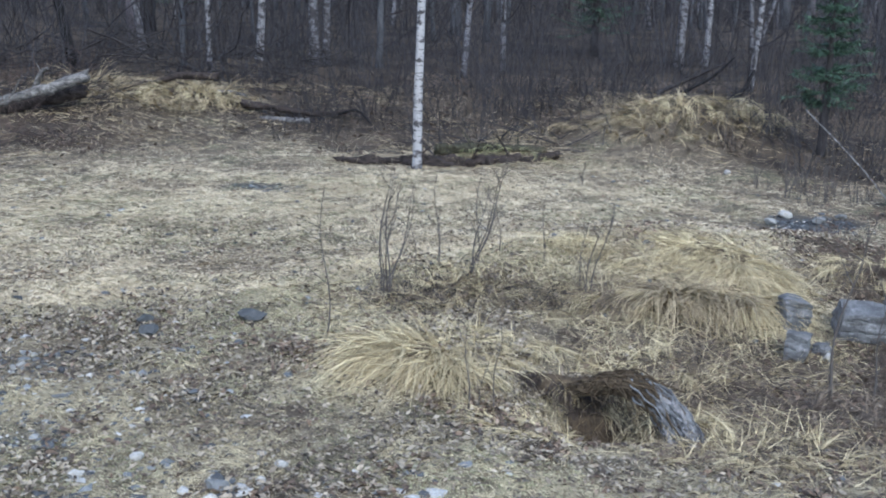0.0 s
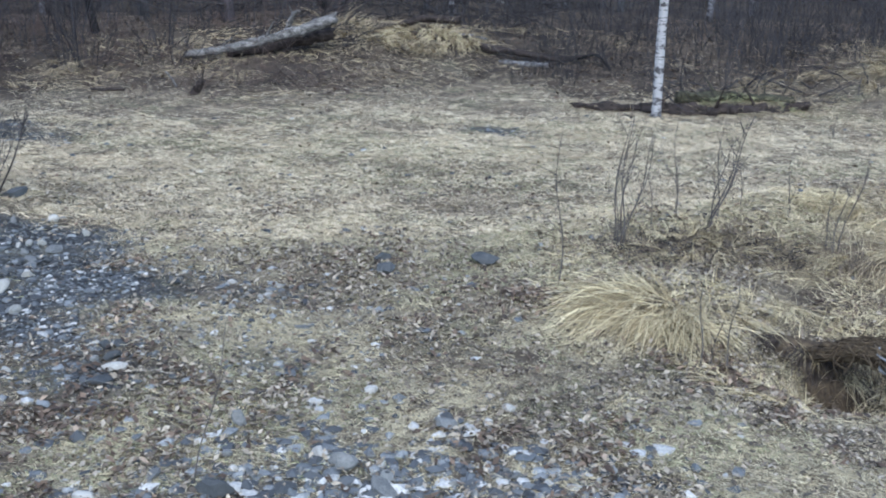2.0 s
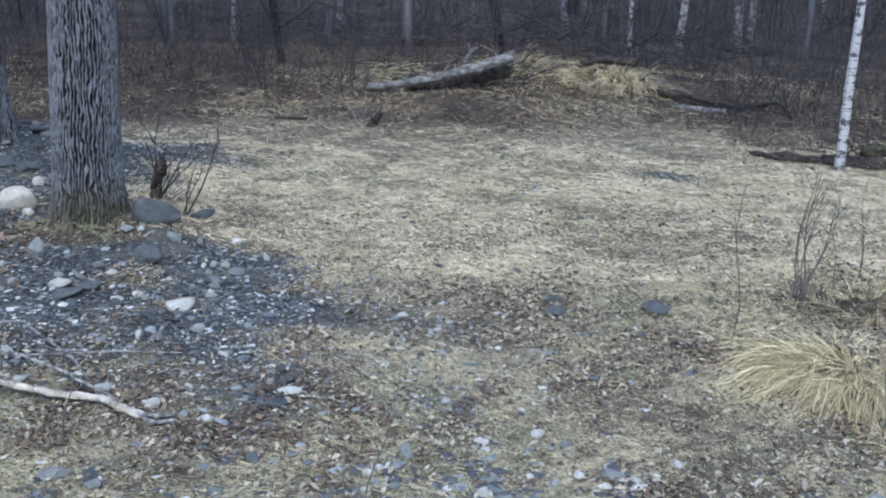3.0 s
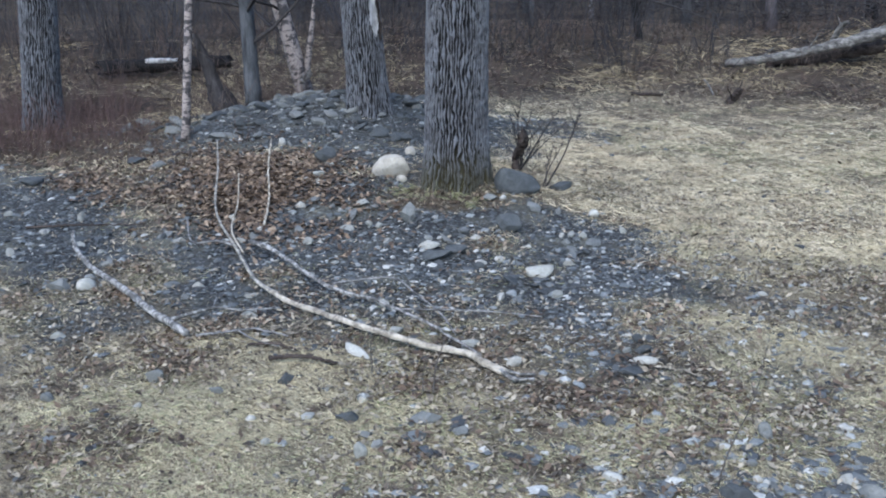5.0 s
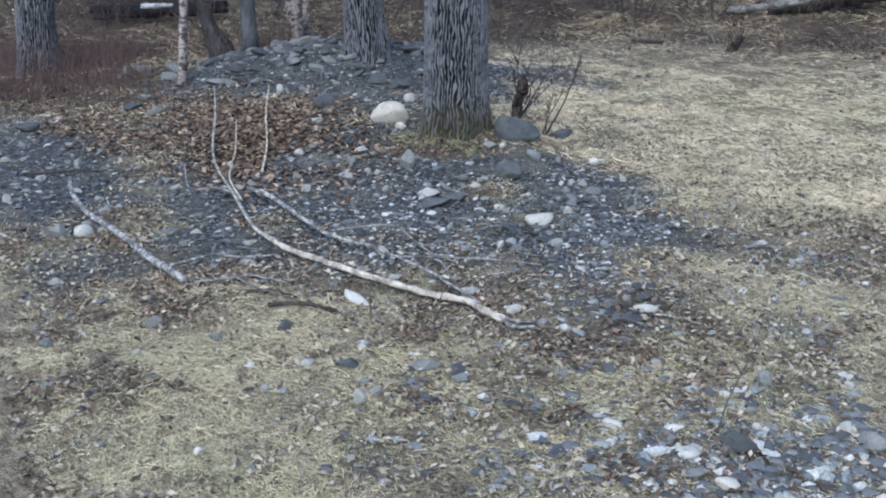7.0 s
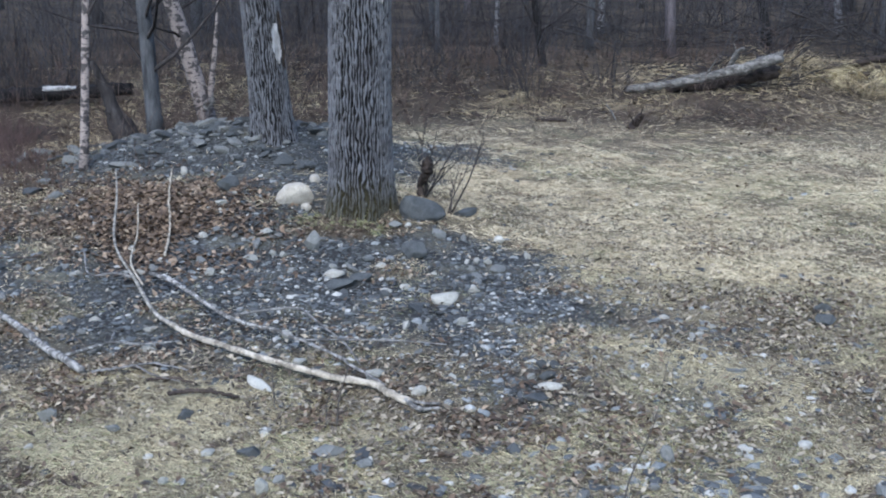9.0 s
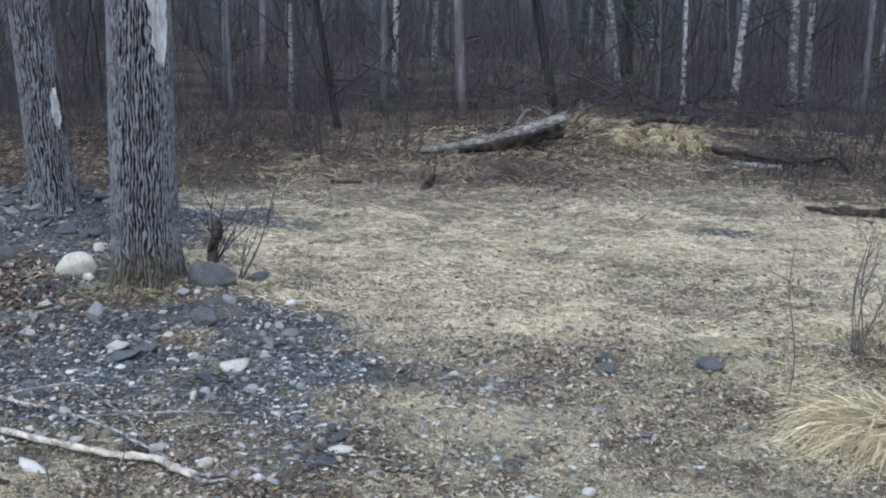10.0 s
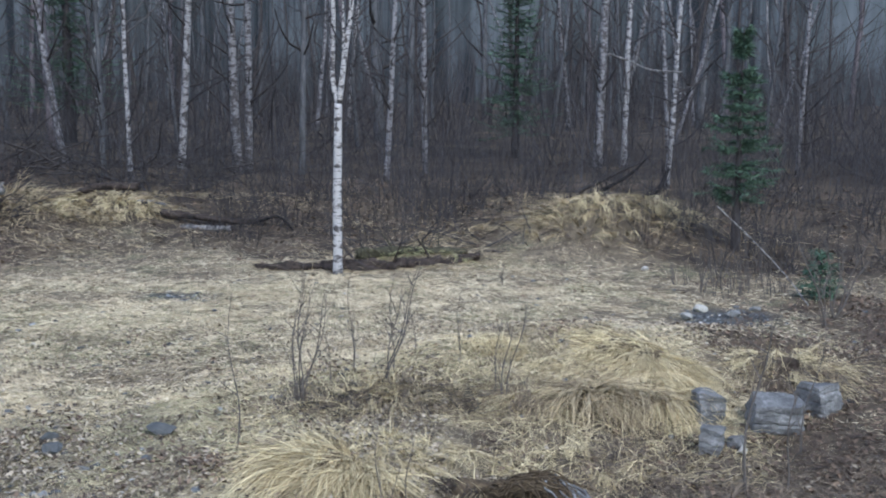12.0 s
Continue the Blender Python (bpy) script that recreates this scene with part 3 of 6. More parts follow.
def tree(name, x, y, lean, dia, height, bark, label, category="tree", limbs=46, start=0.07, reach=1.1, sway=0.03, flare=1.35, group="trees of the wood", sink=0.1, fine=3, gnarl=0.12):
    """A bare tree: a tapering trunk that leans and sways, and a crown of naked branches."""
    base = new(name)
    base.location = (x, y, float(ground(x, y)))
    tagged(base, label, category, group)
    s = np.linspace(0, 1, 26)
    z = -sink + s * (height + sink)
    ph = rng.uniform(0, 6.28, 2)
    path = np.column_stack([lean[0] * z + sway * np.sin(2.1 * z + ph[0]) * s, lean[1] * z + sway * np.sin(1.7 * z + ph[1]) * s, z])
    radii = dia / 2 * (1 - 0.82 * s ** 1.2) * (1 + (flare - 1) * np.exp(-np.maximum(z, 0) / (0.9 * dia)))
    v, f = tube(path, radii, 12 if gnarl < 0.3 else 20, gnarl, rng.uniform(0, 50), True, 2.5 if gnarl < 0.3 else 7.0)
    part("trunk", mesh_of("trunk", v, f, bark), base)
    v, f = limbs_on(path, radii, limbs, start, reach, fine=fine)
    part("crown", mesh_of("crown", v, f, DARK if bark not in (BIRCH, DIMBIRCH) else BRUSH), base)
    return base


def poplar(x, y, lean, dia, height, label, scars=(), dense=True, mossy=0.0):
    """A thick old poplar with deeply furrowed bark."""
    base = new("poplar_tree")
    base.location = (x, y, float(ground(x, y)))
    tagged(base, label, "tree", "old poplars")
    sides, rows = (300, 330) if dense else (200, 230)
    low = 2.3
    zs = np.concatenate([np.linspace(-0.12, low, rows), np.linspace(low, height, 24)[1:]])
    a = np.arange(sides) * 2 * np.pi / sides
    seed = x * 3.7
    zz, aa = np.meshgrid(zs, a, indexing="ij")
    h = np.zeros_like(zz)
    k = dia / 2 * 76
    ridges = round(math.pi * dia / 0.0185 / 2)
    for i, z in enumerate(zs):
        for j in range(sides):
            c, s = math.cos(a[j]) * k, math.sin(a[j]) * k
            q = Vector((c * 0.30 + seed, s * 0.30, z * 6.0))
            turn = ridges * a[j] + 2.6 * noise.noise(q) + 1.6 * noise.noise(Vector((c * 0.7, s * 0.7 + seed, z * 22.0)))
            knit = 1.2 * max(0.0, noise.noise(Vector((c * 0.6 + 9, s * 0.6, z * 14.0 + seed))) + 0.05)
            n = max(abs(math.sin(turn + knit)), abs(math.sin(turn - knit))) ** 2.6
            n += 0.40 * noise.noise(Vector((c * 0.9, s * 0.9, z * 34.0 + seed))) + 0.30 * noise.noise(Vector((c * 2.6, s * 2.6, z * 70.0))) - 0.05
            h[i, j] = min(1.0, max(0.0, n))
    r = dia / 2 * (1 - 0.72 * np.clip(zz / height, 0, 1) ** 1.1) * (1 + 0.22 * np.exp(-np.maximum(zz + 0.05, 0) / 0.14))
    r = r * (1 + 0.10 * np.exp(-np.maximum(zz, 0) / 0.3) * np.sin(5 * aa + seed)) + (h - 0.7) * 0.020 * (dia / 0.35)
    cx, cy = lean[0] * zz + 0.02 * np.sin(zz * 0.9 + seed), lean[1] * zz
    v = np.stack([cx + r * np.cos(aa), cy + r * np.sin(aa), zz], -1).reshape(-1, 3)
    i = np.arange(len(zs) - 1)[:, None] * sides + np.arange(sides)
    j = np.arange(len(zs) - 1)[:, None] * sides + (np.arange(sides) + 1) % sides
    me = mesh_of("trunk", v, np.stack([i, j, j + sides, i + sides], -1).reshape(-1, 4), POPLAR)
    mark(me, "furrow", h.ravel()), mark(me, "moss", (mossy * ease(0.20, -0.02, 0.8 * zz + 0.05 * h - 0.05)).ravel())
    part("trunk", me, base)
    path = np.column_stack([lean[0] * zs[-24:], lean[1] * zs[-24:], zs[-24:]])
    v, f = limbs_on(path, dia / 2 * (1 - 0.72 * zs[-24:] / height), 46, 0.15, 3.2)
    part("crown", mesh_of("crown", v, f, DULL), base)
    # strips laid on the trunk; the dark one paints a cavity's shade
    for way, z0, z1, wide, wood in scars:
        n = 22
        zc = np.linspace(z0, z1, n)
        half = wide * np.sin(np.linspace(0.12, 3.0, n)) ** 0.6 * (1 + 0.15 * np.sin(np.arange(n) * 2.4))
        rows_v = []
        for t in np.linspace(-1, 1, 11):
            ang = way + t * half / (dia / 2) + 0.03 * np.sin(zc * 61 + 3 * t)
            rad = dia / 2 * (1 - 0.72 * zc / height) + 0.012 - 0.010 * (1 - t * t) + 0.0025 * np.sin(17 * t + 3 * np.sin(zc * 9))
            rows_v.append(np.column_stack([lean[0] * zc + rad * np.cos(ang), lean[1] * zc + rad * np.sin(ang), zc + 0.02 * np.sin(23 * t) * (zc == zc[0])]))
        v = np.concatenate(rows_v)
        q = np.concatenate([np.column_stack([np.arange(n - 1) + c * n, np.arange(n - 1) + (c + 1) * n, np.arange(n - 1) + (c + 1) * n + 1, np.arange(n - 1) + c * n + 1]) for c in range(10)])
        part("scar", mesh_of("scar", v, q, wood), base, "bare pale wood where the bark is torn off" if wood is TORN else "dark strip painted as a shaded split in the bark")
    return base


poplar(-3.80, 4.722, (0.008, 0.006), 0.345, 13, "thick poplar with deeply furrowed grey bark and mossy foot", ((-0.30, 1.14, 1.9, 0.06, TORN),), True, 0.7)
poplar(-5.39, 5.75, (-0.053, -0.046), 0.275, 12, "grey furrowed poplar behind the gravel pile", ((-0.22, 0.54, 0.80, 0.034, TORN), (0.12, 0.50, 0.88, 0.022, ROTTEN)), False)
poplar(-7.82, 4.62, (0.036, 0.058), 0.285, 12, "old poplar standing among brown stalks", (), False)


def forked_birch():
    base = new("birch_tree")
    base.location = (-0.155, 9.0, float(ground(-0.155, 9.0)))
    tagged(base, "slender white birch with a forked top", "tree", "birches")
    path = curve_through([(0.0, 0, -0.1), (0.0, 0, 0.15), (0.0, 0, 0.6), (0.008, 0, 1.0), (0.015, 0, 1.38)], 30)
    v, f = tube(path, np.interp(path[:, 2], [-0.1, 0.1, 1.4], [0.046, 0.040, 0.031]), 14, 0.1, 3)
    part("trunk", mesh_of("trunk", v, f, BIRCH), base)
    for pts, r in (([(0.02, 0, 1.36), (-0.03, 0.02, 1.62), (-0.02, 0.03, 2.2), (-0.10, 0.05, 3.6), (-0.05, 0.1, 5.2)], 0.024),
                   ([(0.02, 0, 1.36), (0.07, -0.02, 1.75), (0.14, -0.02, 2.3), (0.2, -0.05, 3.5), (0.3, 0, 5.5)], 0.026),
                   ([(0.06, -0.02, 1.7), (0.06, -0.01, 2.1), (0.05, 0, 3.0)], 0.014)):
        p = curve_through(pts, 20)
        rad = np.linspace(r, 0.006, 20)
        limb = part("limb", mesh_of("limb", *tube(p, rad, 10, 0.1, r * 100), BIRCH), base)
        part("crown", mesh_of("crown", *limbs_on(p, rad, 9, 0.08, 0.55, fine=2), BRUSH), limb)
    for z, az, length, rise in ((1.28, 3.3, 0.3, 0.35), (1.2, 0.2, 0.35, 0.5), (0.9, 2.8, 0.2, 0.6), (1.33, 0.4, 0.4, 0.9)):
        v, f, _ = twigs(np.array([(0.0, 0, z)]), np.array([az]), np.array([length]), np.array([rise]), np.array([0.006]), 0.15, 5, 4)
        part("twig", mesh_of("twig", v, f, BRUSH), base)


forked_birch()
B = "thin white birch with dark scars among brush"
tree("birch_tree", -2.51, 15.52, (0.067, 0.011), 0.107, 9, DIMBIRCH, B, limbs=30, group="birches")
tree("birch_tree", -2.85, 13.87, (-0.009, -0.002), 0.062, 7, DIMBIRCH, B, limbs=24, group="birches")
tree("alder_tree", -2.97, 15.33, (-0.089, -0.018), 0.062, 6, DARK, "dark slanting stem beside a white birch")
tree("aspen_tree", -3.31, 14.45, (-0.010, -0.002), 0.07, 8, DULL, "slim grey trunk at the edge of the wood")
tree("aspen_tree", -1.71, 15.29, (-0.026, -0.003), 0.13, 10, ASPEN, "mottled grey aspen with black knots")
tree("aspen_tree", -1.56, 15.32, (0.012, 0.0), 0.10, 10, ASPEN, "mottled grey aspen with black knots")
tree("aspen_tree", -0.82, 15.05, (0.022, 0.001), 0.09, 9, DULL, "dim grey trunk behind brush")
tree("birch_tree", 0.30, 14.14, (0.058, -0.001), 0.075, 8, ASPEN, "greyish birch leaning slightly", group="birches")
tree("aspen_tree", 0.85, 15.15, (-0.016, 0.001), 0.075, 9, ASPEN, "slim mottled aspen in the brush")
tree("birch_tree", 3.36, 15.82, (0.029, -0.006), 0.125, 9, ASPEN, "mottled birch with peeling bark", group="birches")
tree("birch_tree", 3.74, 15.80, (0.016, -0.004), 0.085, 9, DIMBIRCH, B, group="birches")
tree("birch_tree", 3.69, 13.25, (0.053, -0.015), 0.067, 7, DIMBIRCH, "bent white birch rising from the bank", sway=0.09, group="birches")
tree("birch_tree", 4.96, 17.94, (-0.07, 0.02), 0.07, 8, ASPEN, "slanting grey birch deep in brush", group="birches")
tree("birch_tree", 5.76, 14.39, (0.021, -0.008), 0.06, 7, ASPEN, "thin pale birch by a young spruce", group="birches")
tree("aspen_tree", -5.25, 12.48, (-0.031, -0.013), 0.125, 10, PINK, "straight pinkish grey trunk behind the fallen log")
tree("snag_tree", -4.70, 14.35, (-0.170, -0.059), 0.125, 9, SNAG, "dark leaning dead trunk behind the log", limbs=14)
tree("birch_tree", -7.17, 14.53, (0.015, 0.008), 0.095, 9, DIMBIRCH, B, group="birches")
tree("alder_tree", -6.21, 11.12, (-0.131, -0.075), 0.085, 6, SNAG, "dark slanting stem in reddish brush")
tree("aspen_tree", -7.57, 12.32, (0.020, 0.012), 0.063, 8, ASPEN, "slim mottled aspen in the brush")
tree("aspen_tree", -8.71, 12.50, (0.023, 0.016), 0.073, 8, DULL, "dim grey trunk behind brush")
tree("aspen_tree", -6.46, 12.75, (0.026, 0.013), 0.10, 9, DULL, "slim grey trunk at the edge of the wood")
tree("aspen_tree", -7.82, 11.35, (-0.005, -0.003), 0.055, 7, DULL, "slim grey trunk at the edge of the wood")
tree("birch_tree", -6.92, 6.62, (-0.168, -0.18), 0.145, 6, PEELBIRCH, "white birch stem of a clump, leaning", limbs=16, group="birches", flare=1.1)
tree("birch_snag", -6.97, 6.58, (0.125, 0.105), 0.075, 1.10, PEELBIRCH, "short broken birch stem", limbs=3, reach=0.2, group="birches", fine=0)
tree("birch_tree", -6.26, 4.77, (0.056, 0.070), 0.058, 6, PEELBIRCH, "pale peeling birch by the gravel pile", limbs=20, group="birches")
tree("alder_tree", -6.80, 5.90, (-0.019, -0.021), 0.12, 8, DULL, "dark mossy trunk behind the gravel pile")
tree("stump_snag", -6.95, 5.74, (-0.230, -0.272), 0.17, 0.62, DARK, "dark rotten leaning stump", "stump", limbs=5, reach=0.25, fine=0, gnarl=0.75)


def wood_of_trees():
    """The trees further back: a few shapes, each copied over the slope."""
    shapes = [tree("aspen_tree", 0, 30 + k, (rng.normal(0, 0.07), rng.normal(0, 0.07)), d, h, m, lab, limbs=40, fine=2, sway=0.12)
              for k, (d, h, m, lab) in enumerate(((0.11, 11, DULL, "bare grey tree in the dim wood"), (0.16, 12, DARK, "dark bare trunk in the dim wood"),
                                                  (0.10, 10, ASPEN, "mottled bare aspen in the dim wood"), (0.09, 9, DULL, "bare grey tree in the dim wood"),
                                                  (0.13, 11, PINK, "bare pinkish grey tree in the dim wood"), (0.07, 8, DARK, "thin dark bare tree in the dim wood"),
                                                  (0.07, 9, DIMBIRCH, "white birch deep in the wood")))]
    spots = wedge(270, 16.5, 48, -34, 70)
    for n, (x, y, z) in enumerate(spots):
        s = rng.uniform(0.75, 1.3)
        k = int(rng.choice(7, p=[0.24, 0.17, 0.16, 0.2, 0.08, 0.11, 0.04]))
        m = Matrix.LocRotScale((x, y, z), Euler((0, 0, rng.uniform(0, 6.28))), (s, s, s))
        if n < 7:
            shapes[n].matrix_basis = m
        else:
            copy_thing(shapes[k], m)


wood_of_trees()


def spruce(x, y, height, wide, label, low=0.12, needles=64):
    base = new("spruce_tree")
    base.location = (x, y, float(ground(x, y)))
    tagged(base, label, "tree", "young spruces")
    z = np.linspace(-0.05, height, 12)
    part("trunk", mesh_of("trunk", *tube(np.column_stack([0 * z, 0 * z, z]), 0.02 * height * (1.02 - z / height) + 0.004, 8), DARK), base)
    tiers = max(6, int(8 * height))
    level = np.repeat(np.linspace(low, 0.97, tiers) + rng.normal(0, 0.008, tiers), 9)
    n = len(level)
    s = np.clip(level + rng.normal(0, 0.008, n), low, 0.98)
    p = np.column_stack([0 * s, 0 * s, s * height])
    az = rng.uniform(0, 6.28, n)
    length = wide * (1.05 - s) * rng.uniform(0.3, 1.25, n) + 0.05
    v, f, path = twigs(p, az, length, np.where(s > 0.85, 0.7, -0.12) + rng.normal(0, 0.12, n), np.full(n, 0.006), 0.08, 5, 3, 0.09)
    k = np.repeat(np.arange(n), needles)
    t = rng.uniform(0.15, 5, len(k))
    i = np.minimum(t.astype(int), 4)
    q = path[k, i] + (path[k, i + 1] - path[k, i]) * (t - i)[:, None]
    side = az[k] + rng.choice([-1, 1], len(k)) * rng.uniform(0.3, 1.3, len(k))
    nv, nf = strands(q, side, rng.uniform(0.04, 0.10, len(k)), rng.normal(0.05, 0.35, len(k)), np.full(len(k), 0.3), rng.uniform(0.008, 0.014, len(k)), 2)
    part("crown", mesh_of("crown", *joined((v, f), (nv, nf)), NEEDLE), base)


spruce(3.37, 9.66, 1.95, 0.46, "young green spruce before bare birches", 0.24)
spruce(2.32, 16.99, 3.3, 0.75, "young spruce dim in the wood")
spruce(-4.92, 18.99, 5.0, 1.2, "dark spruce deep in the wood")
spruce(3.35, 7.70, 0.30, 0.16, "small green spruce seedling by a shrub", 0.12, 16)


# ---- brush, grass, litter, gravel ----
def brush(name, p, tall, per, material, label, spread=0.10, radius=0.005, rise=1.2):
    """Leafless shrubs: wands from a common root, with side twigs."""
    k = np.repeat(np.arange(len(p)), per)
    n = len(k)
    az = rng.uniform(0, 6.28, n)
    q = p[k] + np.column_stack([np.cos(az), np.sin(az), 0 * az]) * rng.uniform(0, spread, (n, 1))
    length = tall[k] * rng.uniform(0.45, 1.1, n)
    v, f, path = twigs(q, az, length, rng.normal(rise, 0.34, n), radius * (0.6 + length * 0.5), 0.24, 5, 3)
    m = np.repeat(np.arange(n), 2)
    w = path[m, rng.integers(1, 5, len(m))]
    v2, f2, _ = twigs(w, az[m] + rng.normal(0, 1.2, len(m)), length[m] * rng.uniform(0.2, 0.45, len(m)), rng.normal(0.75, 0.35, len(m)), np.full(len(m), radius * 0.5), 0.18, 3, 3)
    tagged(new(name, mesh_of(name, *joined((v, f), (v2, f2)), material)), label, "brush", kind="stuff")


p = wedge(500, 11.0, 18, -32, 68, lambda x, y: wood_or_hollow(x, y) * 0.9 * (1 - 0.97 * inside(x, y, -3.3, 11.2, 1.9, 0.9)) * (1 - 0.9 * inside(x, y, 2.3, 10.1, 0.9, 0.7)))
brush("understory_brush", p, rng.uniform(0.35, 1.5, len(p)), 7, BRUSH, "tangle of bare dark brush under the trees", 0.25, 0.004)
p = wedge(280, 11.4, 17.5, -32, 62, lambda x, y: wood_or_hollow(x, y) * (1 - 0.97 * inside(x, y, -3.3, 11.2, 1.9, 0.9)) * (1 - 0.95 * inside(x, y, 2.3, 10.1, 1.0, 0.8)))
brush("fine_brush", p, rng.uniform(0.7, 2.1, len(p)), 9, HAZE, "fine purplish-grey twigs filling the wood's edge", 0.3, 0.0026)
p = wedge(560, 15, 36, -34, 70)
brush("deep_brush", p, rng.uniform(1.0, 3.2, len(p)), 7, BRUSH, "bare grey brush deep in the wood", 0.6, 0.006)
p = wedge(300, 26, 58, -36, 72)
brush("far_brush", p, rng.uniform(1.6, 4.5, len(p)), 6, BRUSH, "dim bare thickets far in the wood", 1.2, 0.010)
p = wedge(300, 9.0, 13.5, 16, 66, lambda x, y: wood_or_hollow(x, y) * (1 - 0.97 * inside(x, y, -3.6, 11.0, 1.6, 0.9)))
brush("reddish_brush", p, rng.uniform(0.25, 0.8, len(p)), 8, REDTWIG, "low reddish bare brush at the wood's edge", 0.2, 0.0035, 0.8)
p = wedge(70, 10.1, 12.8, -11, 9, wood_or_hollow)
brush("birch_thicket", p, rng.uniform(0.3, 1.0, len(p)), 7, BRUSH, "dim brush behind the birch's sunken log", 0.2, 0.0035)
p = wedge(46, 8.0, 10.5, -31, -14, wood_or_hollow)
brush("bank_thicket", p, rng.uniform(0.4, 1.4, len(p)), 7, BRUSH, "dense grey thicket beside the clearing", 0.2, 0.0032)
p = scatter(80, 1.9, 3.6, 4.1, 6.8, lambda x, y: ease(0.35, 0.6, fbm(x, y, 2.0)))
brush("brown_stems", p, rng.uniform(0.06, 0.24, len(p)), 7, REDTWIG, "low brown stems in leaf litter", 0.12, 0.0018)
p = scatter(34, -0.2, 0.6, 4.75, 5.1, lambda x, y: 1 + 0 * x)
brush("heap_stems", p, rng.uniform(0.08, 0.22, len(p)), 10, BRUSH, "dark broken stems in a heap of dead grass", 0.12, 0.0026, 0.35)
p = wedge(130, 8.0, 9.8, 55, 64, lambda x, y: 1 - gravelly(x, y))
brush("red_stalks", p, rng.uniform(0.2, 0.5, len(p)), 9, REDSTALK, "reddish-brown stalks round an old poplar", 0.16, 0.0024)
p = wedge(110, 7.0, 9.6, 44, 64, lambda x, y: 1 - gravelly(x, y))
brush("brown_stalks", p, rng.uniform(0.15, 0.4, len(p)), 7, REDTWIG, "thin reddish-brown stalks round the poplar", 0.15, 0.0025)


def blades_on_ground(name, p, short, long, thick, label, material=STRAW):
    n = len(p)
    az = 2.6 + 3.0 * (fbm(p[:, 0], p[:, 1], 0.9) - 0.5) + rng.normal(0, 1.0, n)
    p[:, 2] += 0.002
    v, f = strands(p, az, rng.uniform(short, long, n), rng.uniform(0.02, 0.5, n), rng.uniform(0.2, 0.9, n), thick * rng.uniform(0.6, 1.4, n), 2, 0.006)
    tagged(new(name, mesh_of(name, v, f, material)), label, "grass", kind="stuff")


blades_on_ground("near_straw", wedge(150000, 2.0, 5.6, -28, 63, strawy), 0.012, 0.05, 0.0012, "short bleached straw matted over soil")
blades_on_ground("clearing_straw", wedge(132000, 5.2, 12.5, -29, 64, strawy), 0.025, 0.075, 0.0034, "pale dry grass pressed flat over the clearing", MATTED)
blades_on_ground("bank_stalks", wedge(36000, 8.6, 14.5, -30, 66, lambda x, y: wood_or_hollow(x, y) * ease(0.35, 0.6, fbm(x, y, 1.3))), 0.06, 0.2, 0.005, "brownish withered grass along the wood's edge", RUST)
blades_on_ground("bank_straw", wedge(19000, 8.8, 13, -30, 66, lambda x, y: wood_or_hollow(x, y) * ease(0.40, 0.60, fbm(x, y, 1.1)) * (1 - 0.9 * bump_at(x, y, 0.3, 10.5, 1.7, 0.9)) * (1 - 0.8 * ease(2.6, 3.2, x))), 0.06, 0.2, 0.005, "dull straw along the wood's edge", HUMP)
blades_on_ground("mossy_grass", wedge(46000, 2.0, 8.5, -28, 63, lambda x, y: ease(0.45, 0.64, fbm(x + 9, y, 1.3)) * (1 - gravelly(x, y)) * (1 - littered(x, y))), 0.01, 0.04, 0.0028, "thin olive moss and new grass", MOSS)


def litter(name, p, small, large, label, material=LEAF):
    n = len(p)
    s = rng.uniform(small, large, n)
    a, tip, roll = rng.uniform(0, 6.28, n), rng.normal(0, 0.35, n), rng.normal(0, 0.45, n)
    u = np.column_stack([np.cos(a) * np.cos(tip), np.sin(a) * np.cos(tip), np.sin(tip)])
    w = np.column_stack([-np.sin(a) * np.cos(roll), np.cos(a) * np.cos(roll), np.sin(roll)]) * 0.7
    up = np.cross(u, w)
    c = p + np.column_stack([0 * a, 0 * a, rng.uniform(0.003, 0.018, n)])
    k = s[:, None]
    v = np.stack([c - u * k, c - u * k * 0.2 + w * k * 0.7 + up * k * 0.25, c + u * k, c - u * k * 0.1 - w * k * 0.7 + up * k * 0.25, c], 1)
    f = np.array([(0, 4, 1), (1, 4, 2), (2, 4, 3), (3, 4, 0)])
    tagged(new(name, mesh_of(name, v.reshape(-1, 3), (f[None] + (np.arange(n) * 5)[:, None, None]).reshape(-1, 3), material)), label, "leaves", kind="stuff")


litter("leaf_litter", wedge(14000, 2.2, 9, -28, 64, lambda x, y: 0.03 * (1 - gravelly(x, y)) + littered(x, y) ** 1.4), 0.007, 0.022, "brown dead leaves strewn over the ground", DARKLEAF)
litter("leaf_heap", wedge(6500, 4.3, 7.6, 42, 62, lambda x, y: np.maximum(1.3 * bump_at(x, y, -4.81, 4.1, 0.5, 0.3, -0.45) * ease(0.25, 0.5, fbm(x, y, 2.6)), 0.22 * ease(0.35, 0.65, fbm(x, y, 3.0)) * inside(x, y, -5.75, 3.95, 1.3, 0.5, -0.25))), 0.011, 0.028, "heap of brown dead leaves on gravel")
litter("wood_leaves", wedge(9000, 8.5, 14, -29, 66, wood_or_hollow), 0.015, 0.035, "dark leaves under the trees", WOODLEAF)
